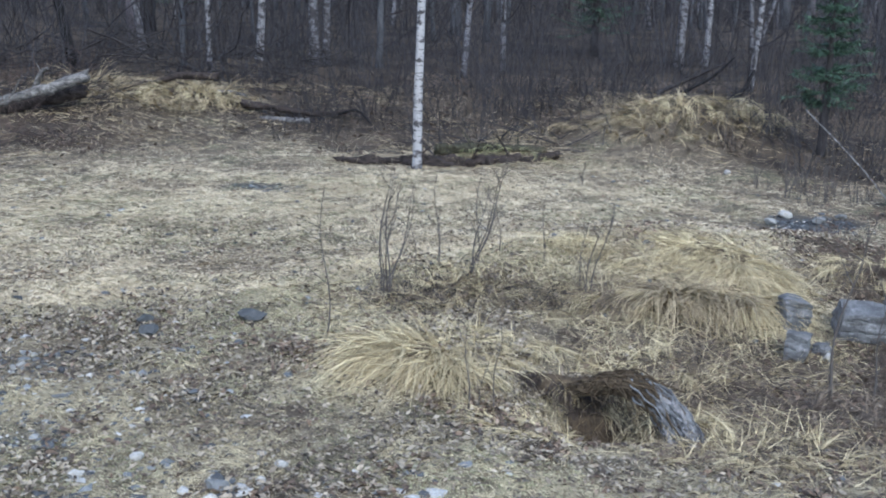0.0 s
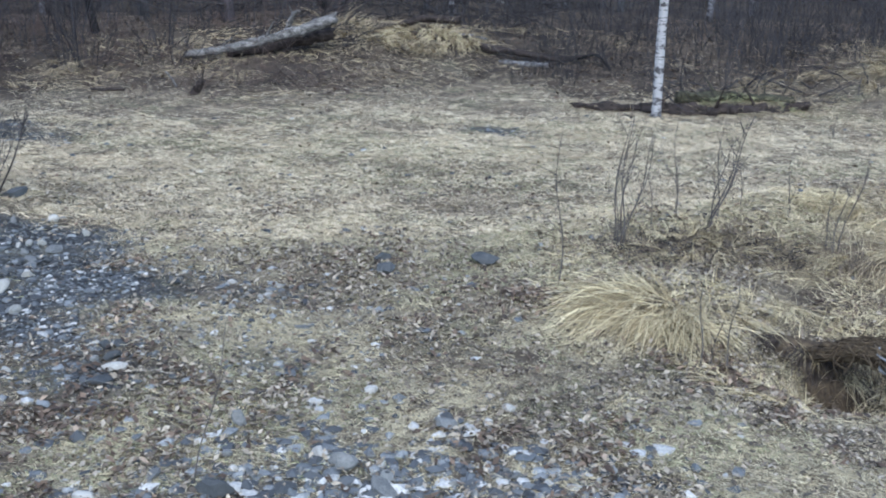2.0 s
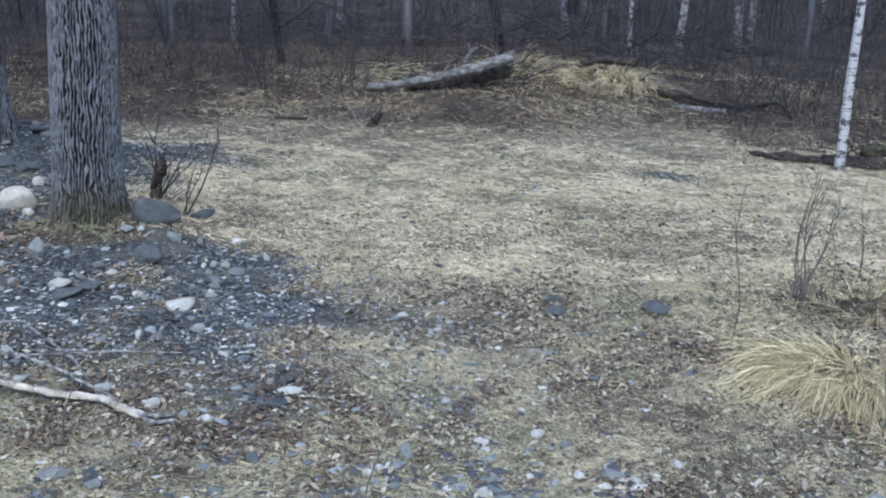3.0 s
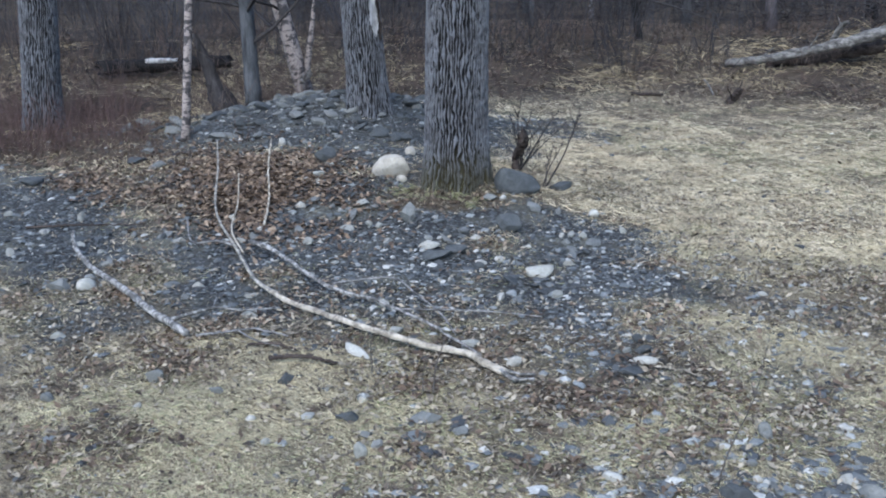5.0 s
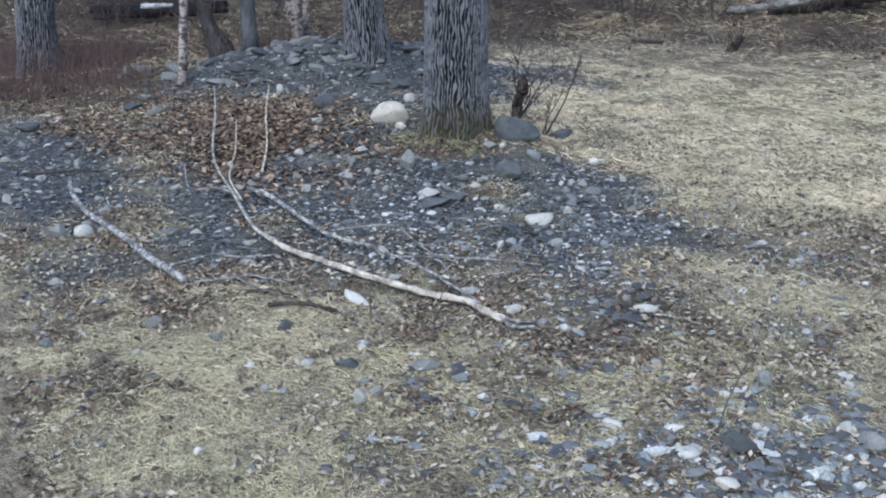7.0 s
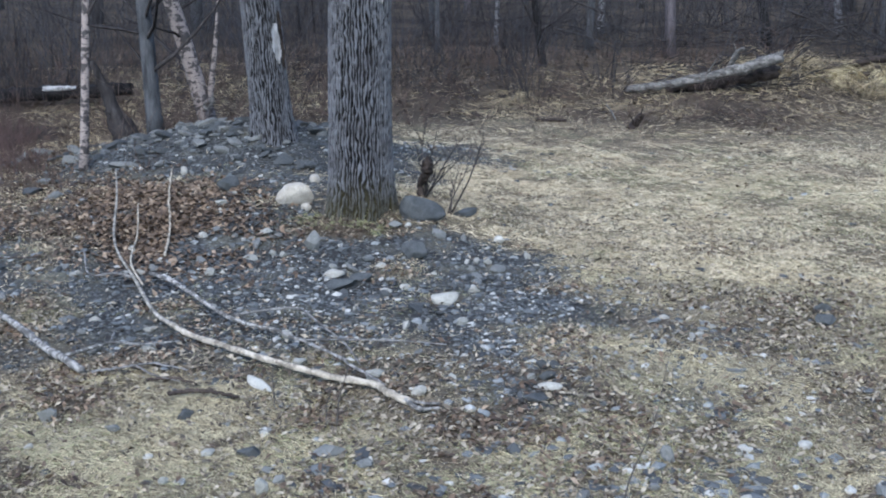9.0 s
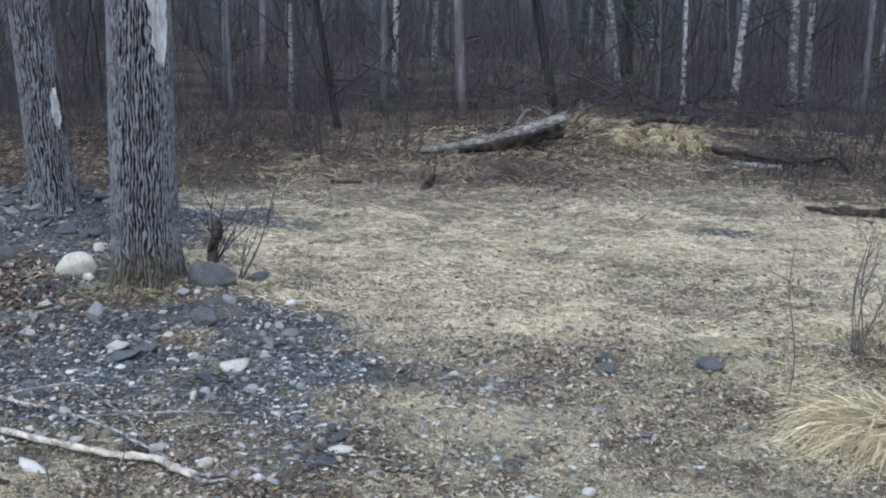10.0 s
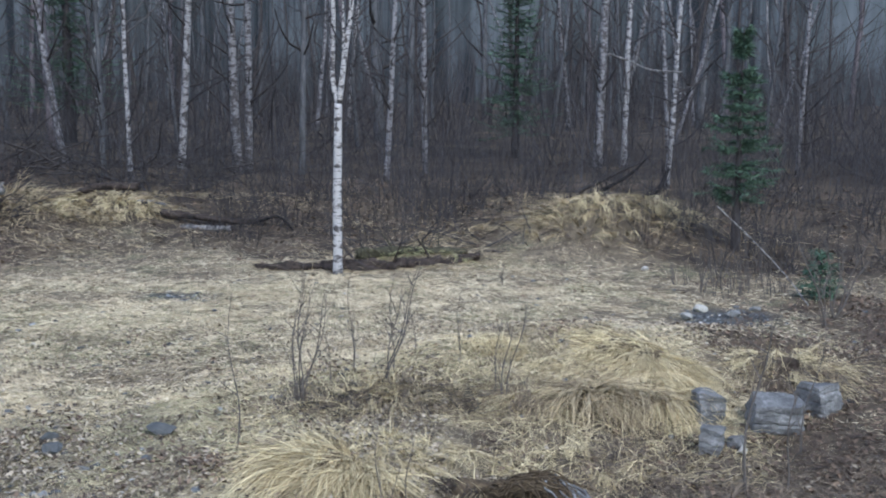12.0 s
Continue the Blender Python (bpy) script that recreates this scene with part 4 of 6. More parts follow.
def flaky(x, y):
    """Where old leaves lie matted: patches, more of them some way off."""
    r = np.hypot(x, y)
    patch = (0.12 + 0.88 * ease(0.44, 0.62, fbm(x + 2, y + 5, 2.6, 4))) * (0.45 + 0.55 * ease(2.8, 4.2, r)) * (1 - 0.85 * ease(4.6, 5.5, r + 0.8 * (fbm(x, y, 1.2) - 0.5)))
    bare = (1 - 0.7 * bump_at(x, y, -2.9, 1.85, 0.7, 0.4)) * (1 - 0.85 * bump_at(x, y, -1.5, 3.72, 0.45, 0.2))
    return patch * bare * (1 - 0.95 * gravelly(x, y)) * (1 - 0.95 * inside(x, y, 2.2, 4.5, 1.6, 1.2))


litter("leaf_flakes", wedge(17000, 2.0, 6.4, -28, 64, flaky), 0.007, 0.019, "curled grey-tan leaf flakes matted over soil", FLAKE)
litter("leaf_bits", wedge(5000, 2.0, 6.0, -28, 64, lambda x, y: flaky(x, y) * ease(0.52, 0.64, fbm(x + 2, y + 5, 3.2, 4))), 0.008, 0.02, "brown leaf bits lying in patches", LEAF)
litter("leaf_crumbs", wedge(34000, 2.0, 7.0, -28, 64, lambda x, y: (0.15 + (1 - strawy(x, y)) * (1 - 0.95 * gravelly(x, y))) * (1 - 0.6 * gravelly(x, y)) * (1 - inside(x, y, 2.2, 4.5, 1.6, 1.2))), 0.004, 0.013, "crumbled brown leaf bits among straw", FADED)


def gravel():
    p = np.concatenate([wedge(15000, 2.1, 8.8, -28, 64, lambda x, y: gravelly(x, y) ** 1.2 + 0.03), wedge(500, 2.1, 3.3, -5, 45, lambda x, y: 0.8 * inside(x, y, -0.72, 2.5, 0.75, 0.33, 0.3) + 0.08),
                        wedge(1500, 2.1, 5.5, 10, 62, lambda x, y: fbm(x, y, 1.5) ** 2)])
    size = 0.007 + 0.036 * rng.random(len(p)) ** 5.5
    p[:, 2] += size * 0.05
    tagged(new("gravel", mesh_of("gravel", *pebbles(p, size), GRAVEL, False)), "loose grey and white river gravel", "gravel", kind="stuff")


gravel()
p = wedge(2500, 2.1, 3.3, -5, 45, lambda x, y: bump_at(x, y, -0.72, 2.5, 0.5, 0.24, 0.3) + 0.02)
tagged(new("pale_gravel", mesh_of("pale_gravel", *pebbles(p, 0.009 + 0.045 * rng.random(len(p)) ** 3), BRIGHT_GRAVEL, False)), "strip of pale washed pebbles on sparse grass", "gravel", kind="stuff")
p = wedge(5200, 2.9, 5.6, 10, 52, lambda x, y: np.maximum(bump_at(x, y, -2.5, 3.65, 0.8, 0.5, -0.1), 0.4 * bump_at(x, y, -1.7, 4.05, 0.3, 0.2)) * ease(0.33, 0.6, fbm(x, y, 2.5)))
tagged(new("pale_chips", mesh_of("pale_chips", *pebbles(p, 0.006 + 0.024 * rng.random(len(p)) ** 4), BRIGHT_GRAVEL, False)), "pale stone chips scattered at the gravel's edge", "gravel", kind="stuff")
n = 300
p = np.column_stack([rng.uniform(-9.0, -1.4, n), rng.uniform(12.1, 14.6, n), np.zeros(n)])
p[:, 2] = ground(p[:, 0], p[:, 1]) + rng.uniform(0, 0.35, n)
v, f, _ = twigs(p, rng.uniform(0, 6.28, n), rng.uniform(0.4, 1.3, n), rng.normal(0.1, 0.25, n), rng.uniform(0.004, 0.013, n), 0.2, 5, 4)
tagged(new("dead_branch_tangle", mesh_of("dead_branch_tangle", v, f, DARK)), "tangle of fallen dead branches behind the log", "branches", kind="stuff")


# ---- stones ----
STONE_LABELS = {CREAM.name: "smooth cream-coloured boulder beside a poplar", WHITE.name: "white rounded stone lying on gravel", PALE.name: "pale grey stone lying on the ground", GREY.name: "grey rounded stone half sunk in soil", SLATE.name: "dark slate-grey stone lying on the ground", VEINED.name: "blocky grey rock with white veins"}


def stone(x, y, wide, deep, high, turn, material, name="stone", angular=0.0, label="", level=3, tilt=0.0):
    """A stone: a ball pressed, dented and, where angular, cut by flat faces, sunk a little into the ground."""
    v, f = ball(level)
    s = x * 7.3 + y * 3.1
    out = []
    for q in v:
        d = Vector(q)
        r = 1 + 0.26 * noise.noise(d * 0.9 + Vector((s, 0, 0))) + 0.11 * noise.noise(d * 2.6 + Vector((0, s, 0))) + 0.02 * noise.noise(d * 7 + Vector((0, 0, s)))
        out.append(d * r)
    v = np.array([q[:] for q in out])
    worn = (material in (CREAM, WHITE) or level > 3) and not angular
    cuts = np.random.default_rng(int(abs(s) * 1000))
    for _ in range(8 if worn else 15):
        n = cuts.standard_normal(3)
        n /= np.linalg.norm(n)
        d = v @ n
        v = v - np.outer(np.maximum(d - cuts.uniform(0.45, 0.9), 0) * (0.7 if worn else 0.97), n)
    v = v + 0.012 * cuts.standard_normal(v.shape) * (0 if worn else 1)
    v[:, 0] += 0.25 * cuts.normal() * v[:, 1]
    if level > 3:
        v[:, 2] *= 1 - 0.35 * v[:, 0] * (1 if tilt > 0 else -1)
    v = v / np.abs(v).max(0) * np.array([wide / 2, deep / 2, high * 0.62])
    ob = new(name, mesh_of(name, v, f, material, worn))
    ob.location = (x, y, float(ground(x, y)) + high * (0.40 if level < 4 else 0.30))
    ob.rotation_euler = (cuts.normal(0, 0.08), tilt + cuts.normal(0, 0.08), turn)
    return tagged(ob, label or STONE_LABELS[material.name], "stone", "stones on the ground")


def strewn(n, places, low, high, materials, label, group, name="stone", flat=0.6):
    """Loose stones of a few shapes, each an object of its own, strewn over a patch."""
    shapes = []
    for k, m in enumerate(materials):
        ob = stone(40.0 + k, 3.7 * k, 1.0, 0.75, flat, 0, m, name, 0.3, label, 2)
        shapes.append(ob.data)
        bpy.data.objects.remove(ob)
    size = low + (high - low) * rng.random(n) ** 2.2
    for (x, y, z), s in zip(places, size):
        ob = new(name, shapes[rng.integers(len(shapes))])
        ob.location = (x, y, z + s * flat * 0.28)
        ob.rotation_euler = (rng.normal(0, 0.22), rng.normal(0, 0.22), rng.uniform(0, 6.28))
        ob.scale = (s, s * rng.uniform(0.7, 1.1), s * rng.uniform(0.7, 1.2))
        tagged(ob, label, "stone", group)


strewn(260, wedge(260, 6.4, 9.0, 40, 56, lambda x, y: bump_at(x, y, -5.85, 5.75, 1.0, 0.6, 0.8) ** 1.5), 0.06, 0.19, (SLATE, SLATE, GREY, SLATE, SLATE, GREY), "flat slaty stone on the gravel pile", "rubble of the pile", "slate", 0.3)
strewn(230, wedge(230, 2.6, 6.6, 18, 62, lambda x, y: gravelly(x, y) ** 1.5 + 0.02), 0.018, 0.062, (WHITE, SLATE, GREY, PALE, SLATE, GREY, SLATE), "small rounded stone lying in gravel", "small stones in gravel", "pebble")
strewn(110, wedge(110, 2.3, 6.0, 8, 62, lambda x, y: 0.02 + gravelly(x, y) ** 1.5), 0.035, 0.11, (GREY, SLATE, GREY, PALE), "flat grey stone sunk in stony soil", "flat sunken stones", "flat_stone", 0.22)
strewn(84, wedge(84, 2.15, 3.2, 2, 42, lambda x, y: bump_at(x, y, -0.72, 2.5, 0.5, 0.24, 0.3)), 0.018, 0.048, (WHITE, GREY, GREY, PALE, GREY), "pale pebble in a washed strip", "pale pebbles", "pale_pebble")
strewn(20, scatter(20, -1.85, -1.45, 3.9, 4.25, lambda x, y: bump_at(x, y, -1.65, 4.07, 0.11, 0.08)), 0.018, 0.048, (WHITE, PALE, PALE), "pale flat chip in a small heap on dry grass", "heap of pale chips", "stone_chip", 0.4)
stone(-4.19, 4.59, 0.232, 0.15, 0.128, 0.60, CREAM, level=4, tilt=-0.22)
stone(-4.45, 5.07, 0.077, 0.054, 0.056, 0.53, CREAM)
stone(-4.05, 4.52, 0.076, 0.047, 0.044, 0.66, CREAM)
stone(-5.42, 4.90, 0.060, 0.049, 0.054, 0.97, WHITE)
stone(-4.76, 4.66, 0.150, 0.119, 0.086, 0.64, SLATE)
stone(-4.57, 4.39, 0.072, 0.053, 0.032, 0.68, PALE)
stone(-3.65, 4.12, 0.087, 0.056, 0.097, 0.51, GREY)
stone(-3.46, 4.82, 0.26, 0.18, 0.155, 0.66, SLATE, label="dark smooth boulder beside a poplar's foot", level=4, tilt=0.22)
stone(-3.35, 5.08, 0.158, 0.127, 0.049, 0.72, SLATE)
stone(-3.21, 4.37, 0.171, 0.136, 0.078, 0.46, SLATE)
stone(-3.49, 4.60, 0.085, 0.057, 0.058, 0.69, GREY)
stone(-3.43, 4.64, 0.042, 0.033, 0.031, 0.80, WHITE)
stone(-3.23, 4.63, 0.089, 0.073, 0.053, 0.38, GREY)
stone(-2.95, 4.79, 0.059, 0.044, 0.040, 0.62, WHITE)
stone(-2.81, 4.46, 0.050, 0.036, 0.033, 0.38, PALE)
stone(-3.33, 3.88, 0.130, 0.093, 0.039, 0.48, WHITE)
stone(-3.20, 3.79, 0.157, 0.131, 0.047, 0.86, SLATE)
stone(-3.18, 3.94, 0.150, 0.111, 0.045, 0.56, SLATE)
stone(-2.97, 3.83, 0.057, 0.047, 0.027, 0.67, WHITE)
stone(-2.93, 3.92, 0.047, 0.039, 0.024, 0.80, WHITE)
stone(-2.67, 3.85, 0.144, 0.105, 0.048, 0.54, WHITE)
stone(-3.82, 3.56, 0.055, 0.041, 0.037, 0.77, PALE)
stone(-3.79, 3.97, 0.040, 0.026, 0.031, 0.65, PALE)
stone(-3.73, 3.98, 0.046, 0.037, 0.031, 0.50, PALE)
stone(-4.01, 4.16, 0.079, 0.048, 0.024, 0.81, PALE)
stone(-6.12, 3.47, 0.170, 0.114, 0.065, 1.06, SLATE)
stone(-4.20, 2.43, 0.112, 0.080, 0.058, 0.95, GREY)
stone(-4.08, 2.49, 0.082, 0.070, 0.060, 0.85, WHITE)
stone(-4.30, 2.75, 0.062, 0.044, 0.028, 0.83, GREY)
stone(-2.65, 2.65, 0.17, 0.05, 0.028, -0.2, WHITE)
stone(-2.67, 2.89, 0.064, 0.044, 0.038, 0.84, PALE)
stone(-2.37, 2.95, 0.091, 0.062, 0.039, 0.68, PALE)
stone(-2.14, 2.92, 0.056, 0.046, 0.037, 0.41, WHITE)
stone(-2.09, 2.37, 0.109, 0.067, 0.033, 0.56, GREY)
stone(-1.95, 2.37, 0.059, 0.046, 0.029, 0.71, GREY)
stone(-2.31, 2.24, 0.078, 0.052, 0.033, 0.68, SLATE)
stone(-2.09, 2.07, 0.046, 0.030, 0.055, 0.73, PALE)
stone(-2.10, 2.15, 0.040, 0.025, 0.032, 0.84, GREY)
stone(-2.19, 2.19, 0.055, 0.045, 0.026, 0.98, GREY)
stone(-2.41, 2.17, 0.050, 0.039, 0.022, 1.03, PALE)
stone(-2.36, 1.94, 0.034, 0.020, 0.026, 0.74, PALE)
stone(-1.44, 2.40, 0.060, 0.050, 0.030, 0.64, WHITE)
stone(-1.36, 2.36, 0.031, 0.022, 0.009, 0.71, PALE)
stone(-1.19, 2.38, 0.077, 0.058, 0.023, 0.58, WHITE)
stone(-1.11, 2.49, 0.114, 0.077, 0.058, 0.23, SLATE)
stone(-1.21, 2.91, 0.051, 0.036, 0.051, 0.18, GREY)
stone(-1.11, 2.63, 0.031, 0.022, 0.023, 0.60, WHITE)
stone(-1.08, 2.62, 0.028, 0.019, 0.024, 0.11, WHITE)
stone(-1.78, 3.21, 0.091, 0.056, 0.027, 0.31, WHITE)
stone(-1.77, 3.10, 0.097, 0.077, 0.029, 0.42, SLATE)
stone(-2.13, 3.11, 0.041, 0.028, 0.027, 0.37, PALE)
stone(-1.27, 2.76, 0.037, 0.031, 0.015, 0.36, WHITE)
stone(-1.17, 2.71, 0.042, 0.027, 0.022, 0.15, GREY)
stone(-3.03, 2.05, 0.070, 0.044, 0.049, 0.96, GREY)
stone(-3.19, 1.73, 0.048, 0.038, 0.040, 1.00, GREY)
stone(-2.23, 1.58, 0.030, 0.026, 0.020, 0.91, WHITE)
stone(-2.90, 1.88, 0.033, 0.022, 0.017, 0.92, WHITE)
stone(-2.53, 2.03, 0.039, 0.024, 0.019, 0.82, WHITE)
stone(-2.79, 2.11, 0.053, 0.035, 0.030, 1.09, GREY)
stone(-2.67, 2.32, 0.061, 0.050, 0.034, 0.83, SLATE)
stone(-1.04, 3.09, 0.045, 0.027, 0.013, 0.17, WHITE)
stone(-1.05, 2.30, 0.071, 0.047, 0.032, 0.25, CREAM)
stone(-1.14, 2.29, 0.072, 0.048, 0.023, 0.61, GREY)
stone(-0.82, 2.71, 0.090, 0.057, 0.046, 0.04, GREY)
stone(-0.82, 2.72, 0.078, 0.065, 0.045, 0.34, GREY)
stone(-0.60, 3.06, 0.075, 0.063, 0.034, 0.15, GREY)
stone(-0.90, 3.27, 0.044, 0.036, 0.020, 0.36, WHITE)
stone(-0.51, 3.31, 0.033, 0.026, 0.019, 0.28, WHITE)
stone(-0.48, 3.10, 0.034, 0.025, 0.021, -0.04, WHITE)
stone(-0.43, 3.23, 0.039, 0.025, 0.018, 0.33, PALE)
stone(-1.05, 3.13, 0.047, 0.039, 0.014, 0.54, WHITE)
stone(-1.24, 4.68, 0.10, 0.075, 0.048, 0.35, SLATE)
stone(-1.19, 4.50, 0.11, 0.085, 0.048, 0.34, SLATE)
stone(-0.78, 4.73, 0.135, 0.10, 0.052, 0.19, SLATE)
stone(-0.90, 3.28, 0.046, 0.035, 0.019, 0.38, WHITE)
stone(-0.48, 3.11, 0.037, 0.025, 0.025, 0.38, WHITE)
stone(-0.44, 3.24, 0.039, 0.033, 0.016, -0.06, WHITE)
stone(-0.52, 3.05, 0.033, 0.028, 0.020, 0.41, WHITE)
stone(-1.04, 3.13, 0.044, 0.034, 0.013, 0.11, WHITE)
stone(2.35, 7.28, 0.099, 0.082, 0.050, -0.48, WHITE)
stone(2.20, 7.06, 0.096, 0.081, 0.048, -0.20, PALE)
stone(2.36, 8.88, 0.060, 0.037, 0.038, -0.41, WHITE)
stone(2.53, 7.12, 0.097, 0.074, 0.050, -0.29, GREY)
stone(2.73, 7.30, 0.092, 0.073, 0.044, -0.13, GREY)


# ---- tussocks and heaps of dry grass ----
def tussock(x, y, wide, deep, high, n, toward, label, length=0.34, material=TUSSOCK, spray=26, fan=0.9, lift=0.4, name="grass_tussock", thick=1.0):
    """A mop of long dry grass: blades leave the crown and hang over, combed one way; a few stand up."""
    base = new(name)
    z0 = float(ground(x, y))
    base.location = (x, y, z0)
    tagged(base, label, "grass", "grass tussocks")
    locks = max(8, n // 16)
    lock = rng.integers(0, locks, n)
    a, r = rng.uniform(0, 6.28, locks)[lock], np.sqrt(rng.random(locks))[lock]
    p = np.column_stack([x + wide * r * np.cos(a), y + deep * r * np.sin(a), 0 * a]) + rng.normal(0, 0.007, (n, 3))
    p[:, 2] = ground(p[:, 0], p[:, 1]) + high * (1 - r * r) * rng.uniform(0.5, 1.1, locks)[lock] + rng.uniform(-0.004, 0.006, n)
    out = np.arctan2((p[:, 1] - y) * wide, (p[:, 0] - x) * deep)
    az = toward + np.angle(np.exp(1j * (out - toward))) * fan * 0.6 + rng.normal(0, 0.55, locks)[lock] + rng.normal(0, 0.2, n)
    size = rng.uniform(0.4, 1.3, locks)[lock]
    hang = rng.uniform(0.5, 1.3, locks)[lock]
    tone = np.clip(rng.normal(0.2, 0.42, locks), 0, 0.92)[lock]
    v, f = strands(p, az, length * size * rng.uniform(0.5, 1.2, n), lift * rng.uniform(0.0, 1.5, locks)[lock] + rng.normal(0, 0.12, n), hang * rng.uniform(1.1, 2.1, n), thick * rng.uniform(0.0013, 0.0030, n), 5, 0.012)
    tone = np.repeat(tone, 11)
    if spray:
        q = p[rng.integers(0, n, spray)]
        v, f = joined((v, f), strands(q, rng.uniform(0, 6.28, spray), rng.uniform(0.04, 0.13, spray), rng.uniform(0.5, 1.5, spray), rng.uniform(0, 0.5, spray), np.full(spray, 0.0035), 5))
        tone = np.concatenate([tone, np.zeros(spray * 11)])
    me = mesh_of("mop", v - np.array([x, y, z0]), f, material)
    mark(me, "tone", tone)
    part("mop", me, base)
    # dense tussocks get a dark core whose colour stands for shade between blades
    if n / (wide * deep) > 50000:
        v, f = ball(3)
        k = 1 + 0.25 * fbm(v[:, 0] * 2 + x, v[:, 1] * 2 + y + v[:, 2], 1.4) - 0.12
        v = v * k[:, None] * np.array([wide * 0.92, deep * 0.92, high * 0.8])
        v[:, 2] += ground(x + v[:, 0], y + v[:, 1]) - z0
        part("crown_base", mesh_of("crown_base", v, f, THATCH), base, "matted thatch, darkened as shade between the blades")


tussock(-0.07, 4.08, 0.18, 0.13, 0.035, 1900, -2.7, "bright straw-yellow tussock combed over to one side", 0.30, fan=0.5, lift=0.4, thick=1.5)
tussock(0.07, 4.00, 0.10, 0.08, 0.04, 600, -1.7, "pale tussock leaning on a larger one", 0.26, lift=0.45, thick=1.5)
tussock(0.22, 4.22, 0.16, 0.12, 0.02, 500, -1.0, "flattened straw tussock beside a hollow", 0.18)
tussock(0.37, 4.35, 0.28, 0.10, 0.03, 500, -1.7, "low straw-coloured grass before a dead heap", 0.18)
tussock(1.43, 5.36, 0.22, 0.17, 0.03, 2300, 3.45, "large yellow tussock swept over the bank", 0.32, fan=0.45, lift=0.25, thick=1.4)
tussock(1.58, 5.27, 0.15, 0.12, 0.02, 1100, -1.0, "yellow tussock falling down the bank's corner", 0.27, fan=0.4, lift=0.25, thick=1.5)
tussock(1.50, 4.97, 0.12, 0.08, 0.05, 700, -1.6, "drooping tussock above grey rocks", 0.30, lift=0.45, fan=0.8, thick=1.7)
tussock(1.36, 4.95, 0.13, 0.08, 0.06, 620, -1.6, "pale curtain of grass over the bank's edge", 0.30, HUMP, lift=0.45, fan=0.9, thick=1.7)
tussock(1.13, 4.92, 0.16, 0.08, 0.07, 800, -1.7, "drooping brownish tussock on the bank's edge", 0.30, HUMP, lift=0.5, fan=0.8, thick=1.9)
tussock(0.90, 4.96, 0.20, 0.10, 0.06, 420, -1.6, "withered brown grass on the bank", 0.22, RUST, 24, 1.2)
tussock(0.86, 4.90, 0.16, 0.10, 0.05, 320, -1.4, "pale withered grass on the bank", 0.22, TUSSOCK, 18, 1.2)
tussock(0.78, 5.34, 0.15, 0.10, 0.02, 700, 3.0, "low pale tussock in the clearing", 0.18, fan=0.5)
tussock(1.02, 5.24, 0.18, 0.1, 0.01, 220, 3.3, "low pale tussock behind the bank", 0.22, fan=0.6)
tussock(2.24, 5.37, 0.30, 0.16, 0.10, 700, -1.5, "withered tussock over blocky rocks", 0.30, RUST, 24)
tussock(2.27, 5.45, 0.32, 0.18, 0.12, 750, -1.7, "straw tussock over blocky rocks", 0.32)
tussock(0.29, 4.93, 0.28, 0.10, 0.07, 520, -1.2, "grey-brown heap of dead stalks", 0.2, RUST, 60, 1.6, name="stalk_heap")
tussock(0.11, 4.90, 0.22, 0.10, 0.08, 320, -1.9, "heap of dead grass and stalks", 0.24, fan=1.4)
tussock(-0.13, 4.86, 0.12, 0.08, 0.06, 260, -2.2, "dark dead grass beside sapling stems", 0.2, RUST, 20, 1.4)
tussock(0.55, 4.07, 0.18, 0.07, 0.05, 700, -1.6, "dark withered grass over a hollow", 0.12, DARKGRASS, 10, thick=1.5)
tussock(0.64, 4.06, 0.18, 0.05, 0.08, 260, -1.4, "pale grass hanging over a hollow", 0.16)
tussock(0.98, 3.90, 0.12, 0.10, 0.05, 420, -1.3, "bleached grass leaning on a dead root", 0.22, thick=1.3)
tussock(0.36, 3.68, 0.2, 0.10, 0.03, 420, 2.8, "pale grass below the hollow", 0.24)
tussock(1.15, 3.54, 0.32, 0.28, 0.02, 720, -2.0, "tangled withered grass by the root", 0.22, TUSSOCK, 90, 2.0)
tussock(1.45, 3.83, 0.28, 0.32, 0.02, 720, 1.0, "tangled brown grass by the root", 0.2, RUST, 90, 2.0)
tussock(1.09, 4.40, 0.3, 0.2, 0.02, 520, -1.8, "tangled brown grass under the bank", 0.2, RUST, 60, 2.0)
tussock(0.99, 4.35, 0.3, 0.2, 0.02, 360, -1.4, "tangled pale grass under the bank", 0.22, TUSSOCK, 50, 2.0)
tussock(-2.55, 11.35, 0.70, 0.40, 0.05, 1500, -1.5, "straw-covered hump beside a fallen log", 0.30, HUMP, 20, lift=0.7, fan=1.2, thick=2.2)
tussock(-3.64, 11.54, 0.36, 0.30, 0.12, 800, -1.5, "straw-covered hump against a fallen log", 0.30, HUMP, 20, lift=0.7, fan=1.2, thick=2.2)
tussock(-5.64, 9.53, 0.2, 0.18, 0.10, 350, -1.2, "small straw tussock at the wood's edge", 0.3, HUMP, 14)
tussock(2.20, 10.08, 0.75, 0.45, 0.05, 1700, -1.5, "large straw-covered hump below bare birches", 0.32, HUMP, 30, lift=0.7, fan=1.2, thick=2.2)
tussock(2.40, 9.78, 0.75, 0.4, 0.02, 500, -1.5, "brown grass on a straw hump", 0.25, RUST, 30, thick=1.4)
tussock(0.97, 10.39, 0.45, 0.3, 0.08, 500, -1.5, "straw clump on the bank", 0.30, HUMP, 10, thick=1.5)
tussock(0.41, 9.02, 0.5, 0.06, 0.02, 260, -1.6, "pale grass before a sunken log", 0.14, HUMP, 10)
tussock(0.48, 9.26, 0.50, 0.08, 0.10, 800, -1.6, "olive mossy grass over a sunken log", 0.09, MOSS, 10)
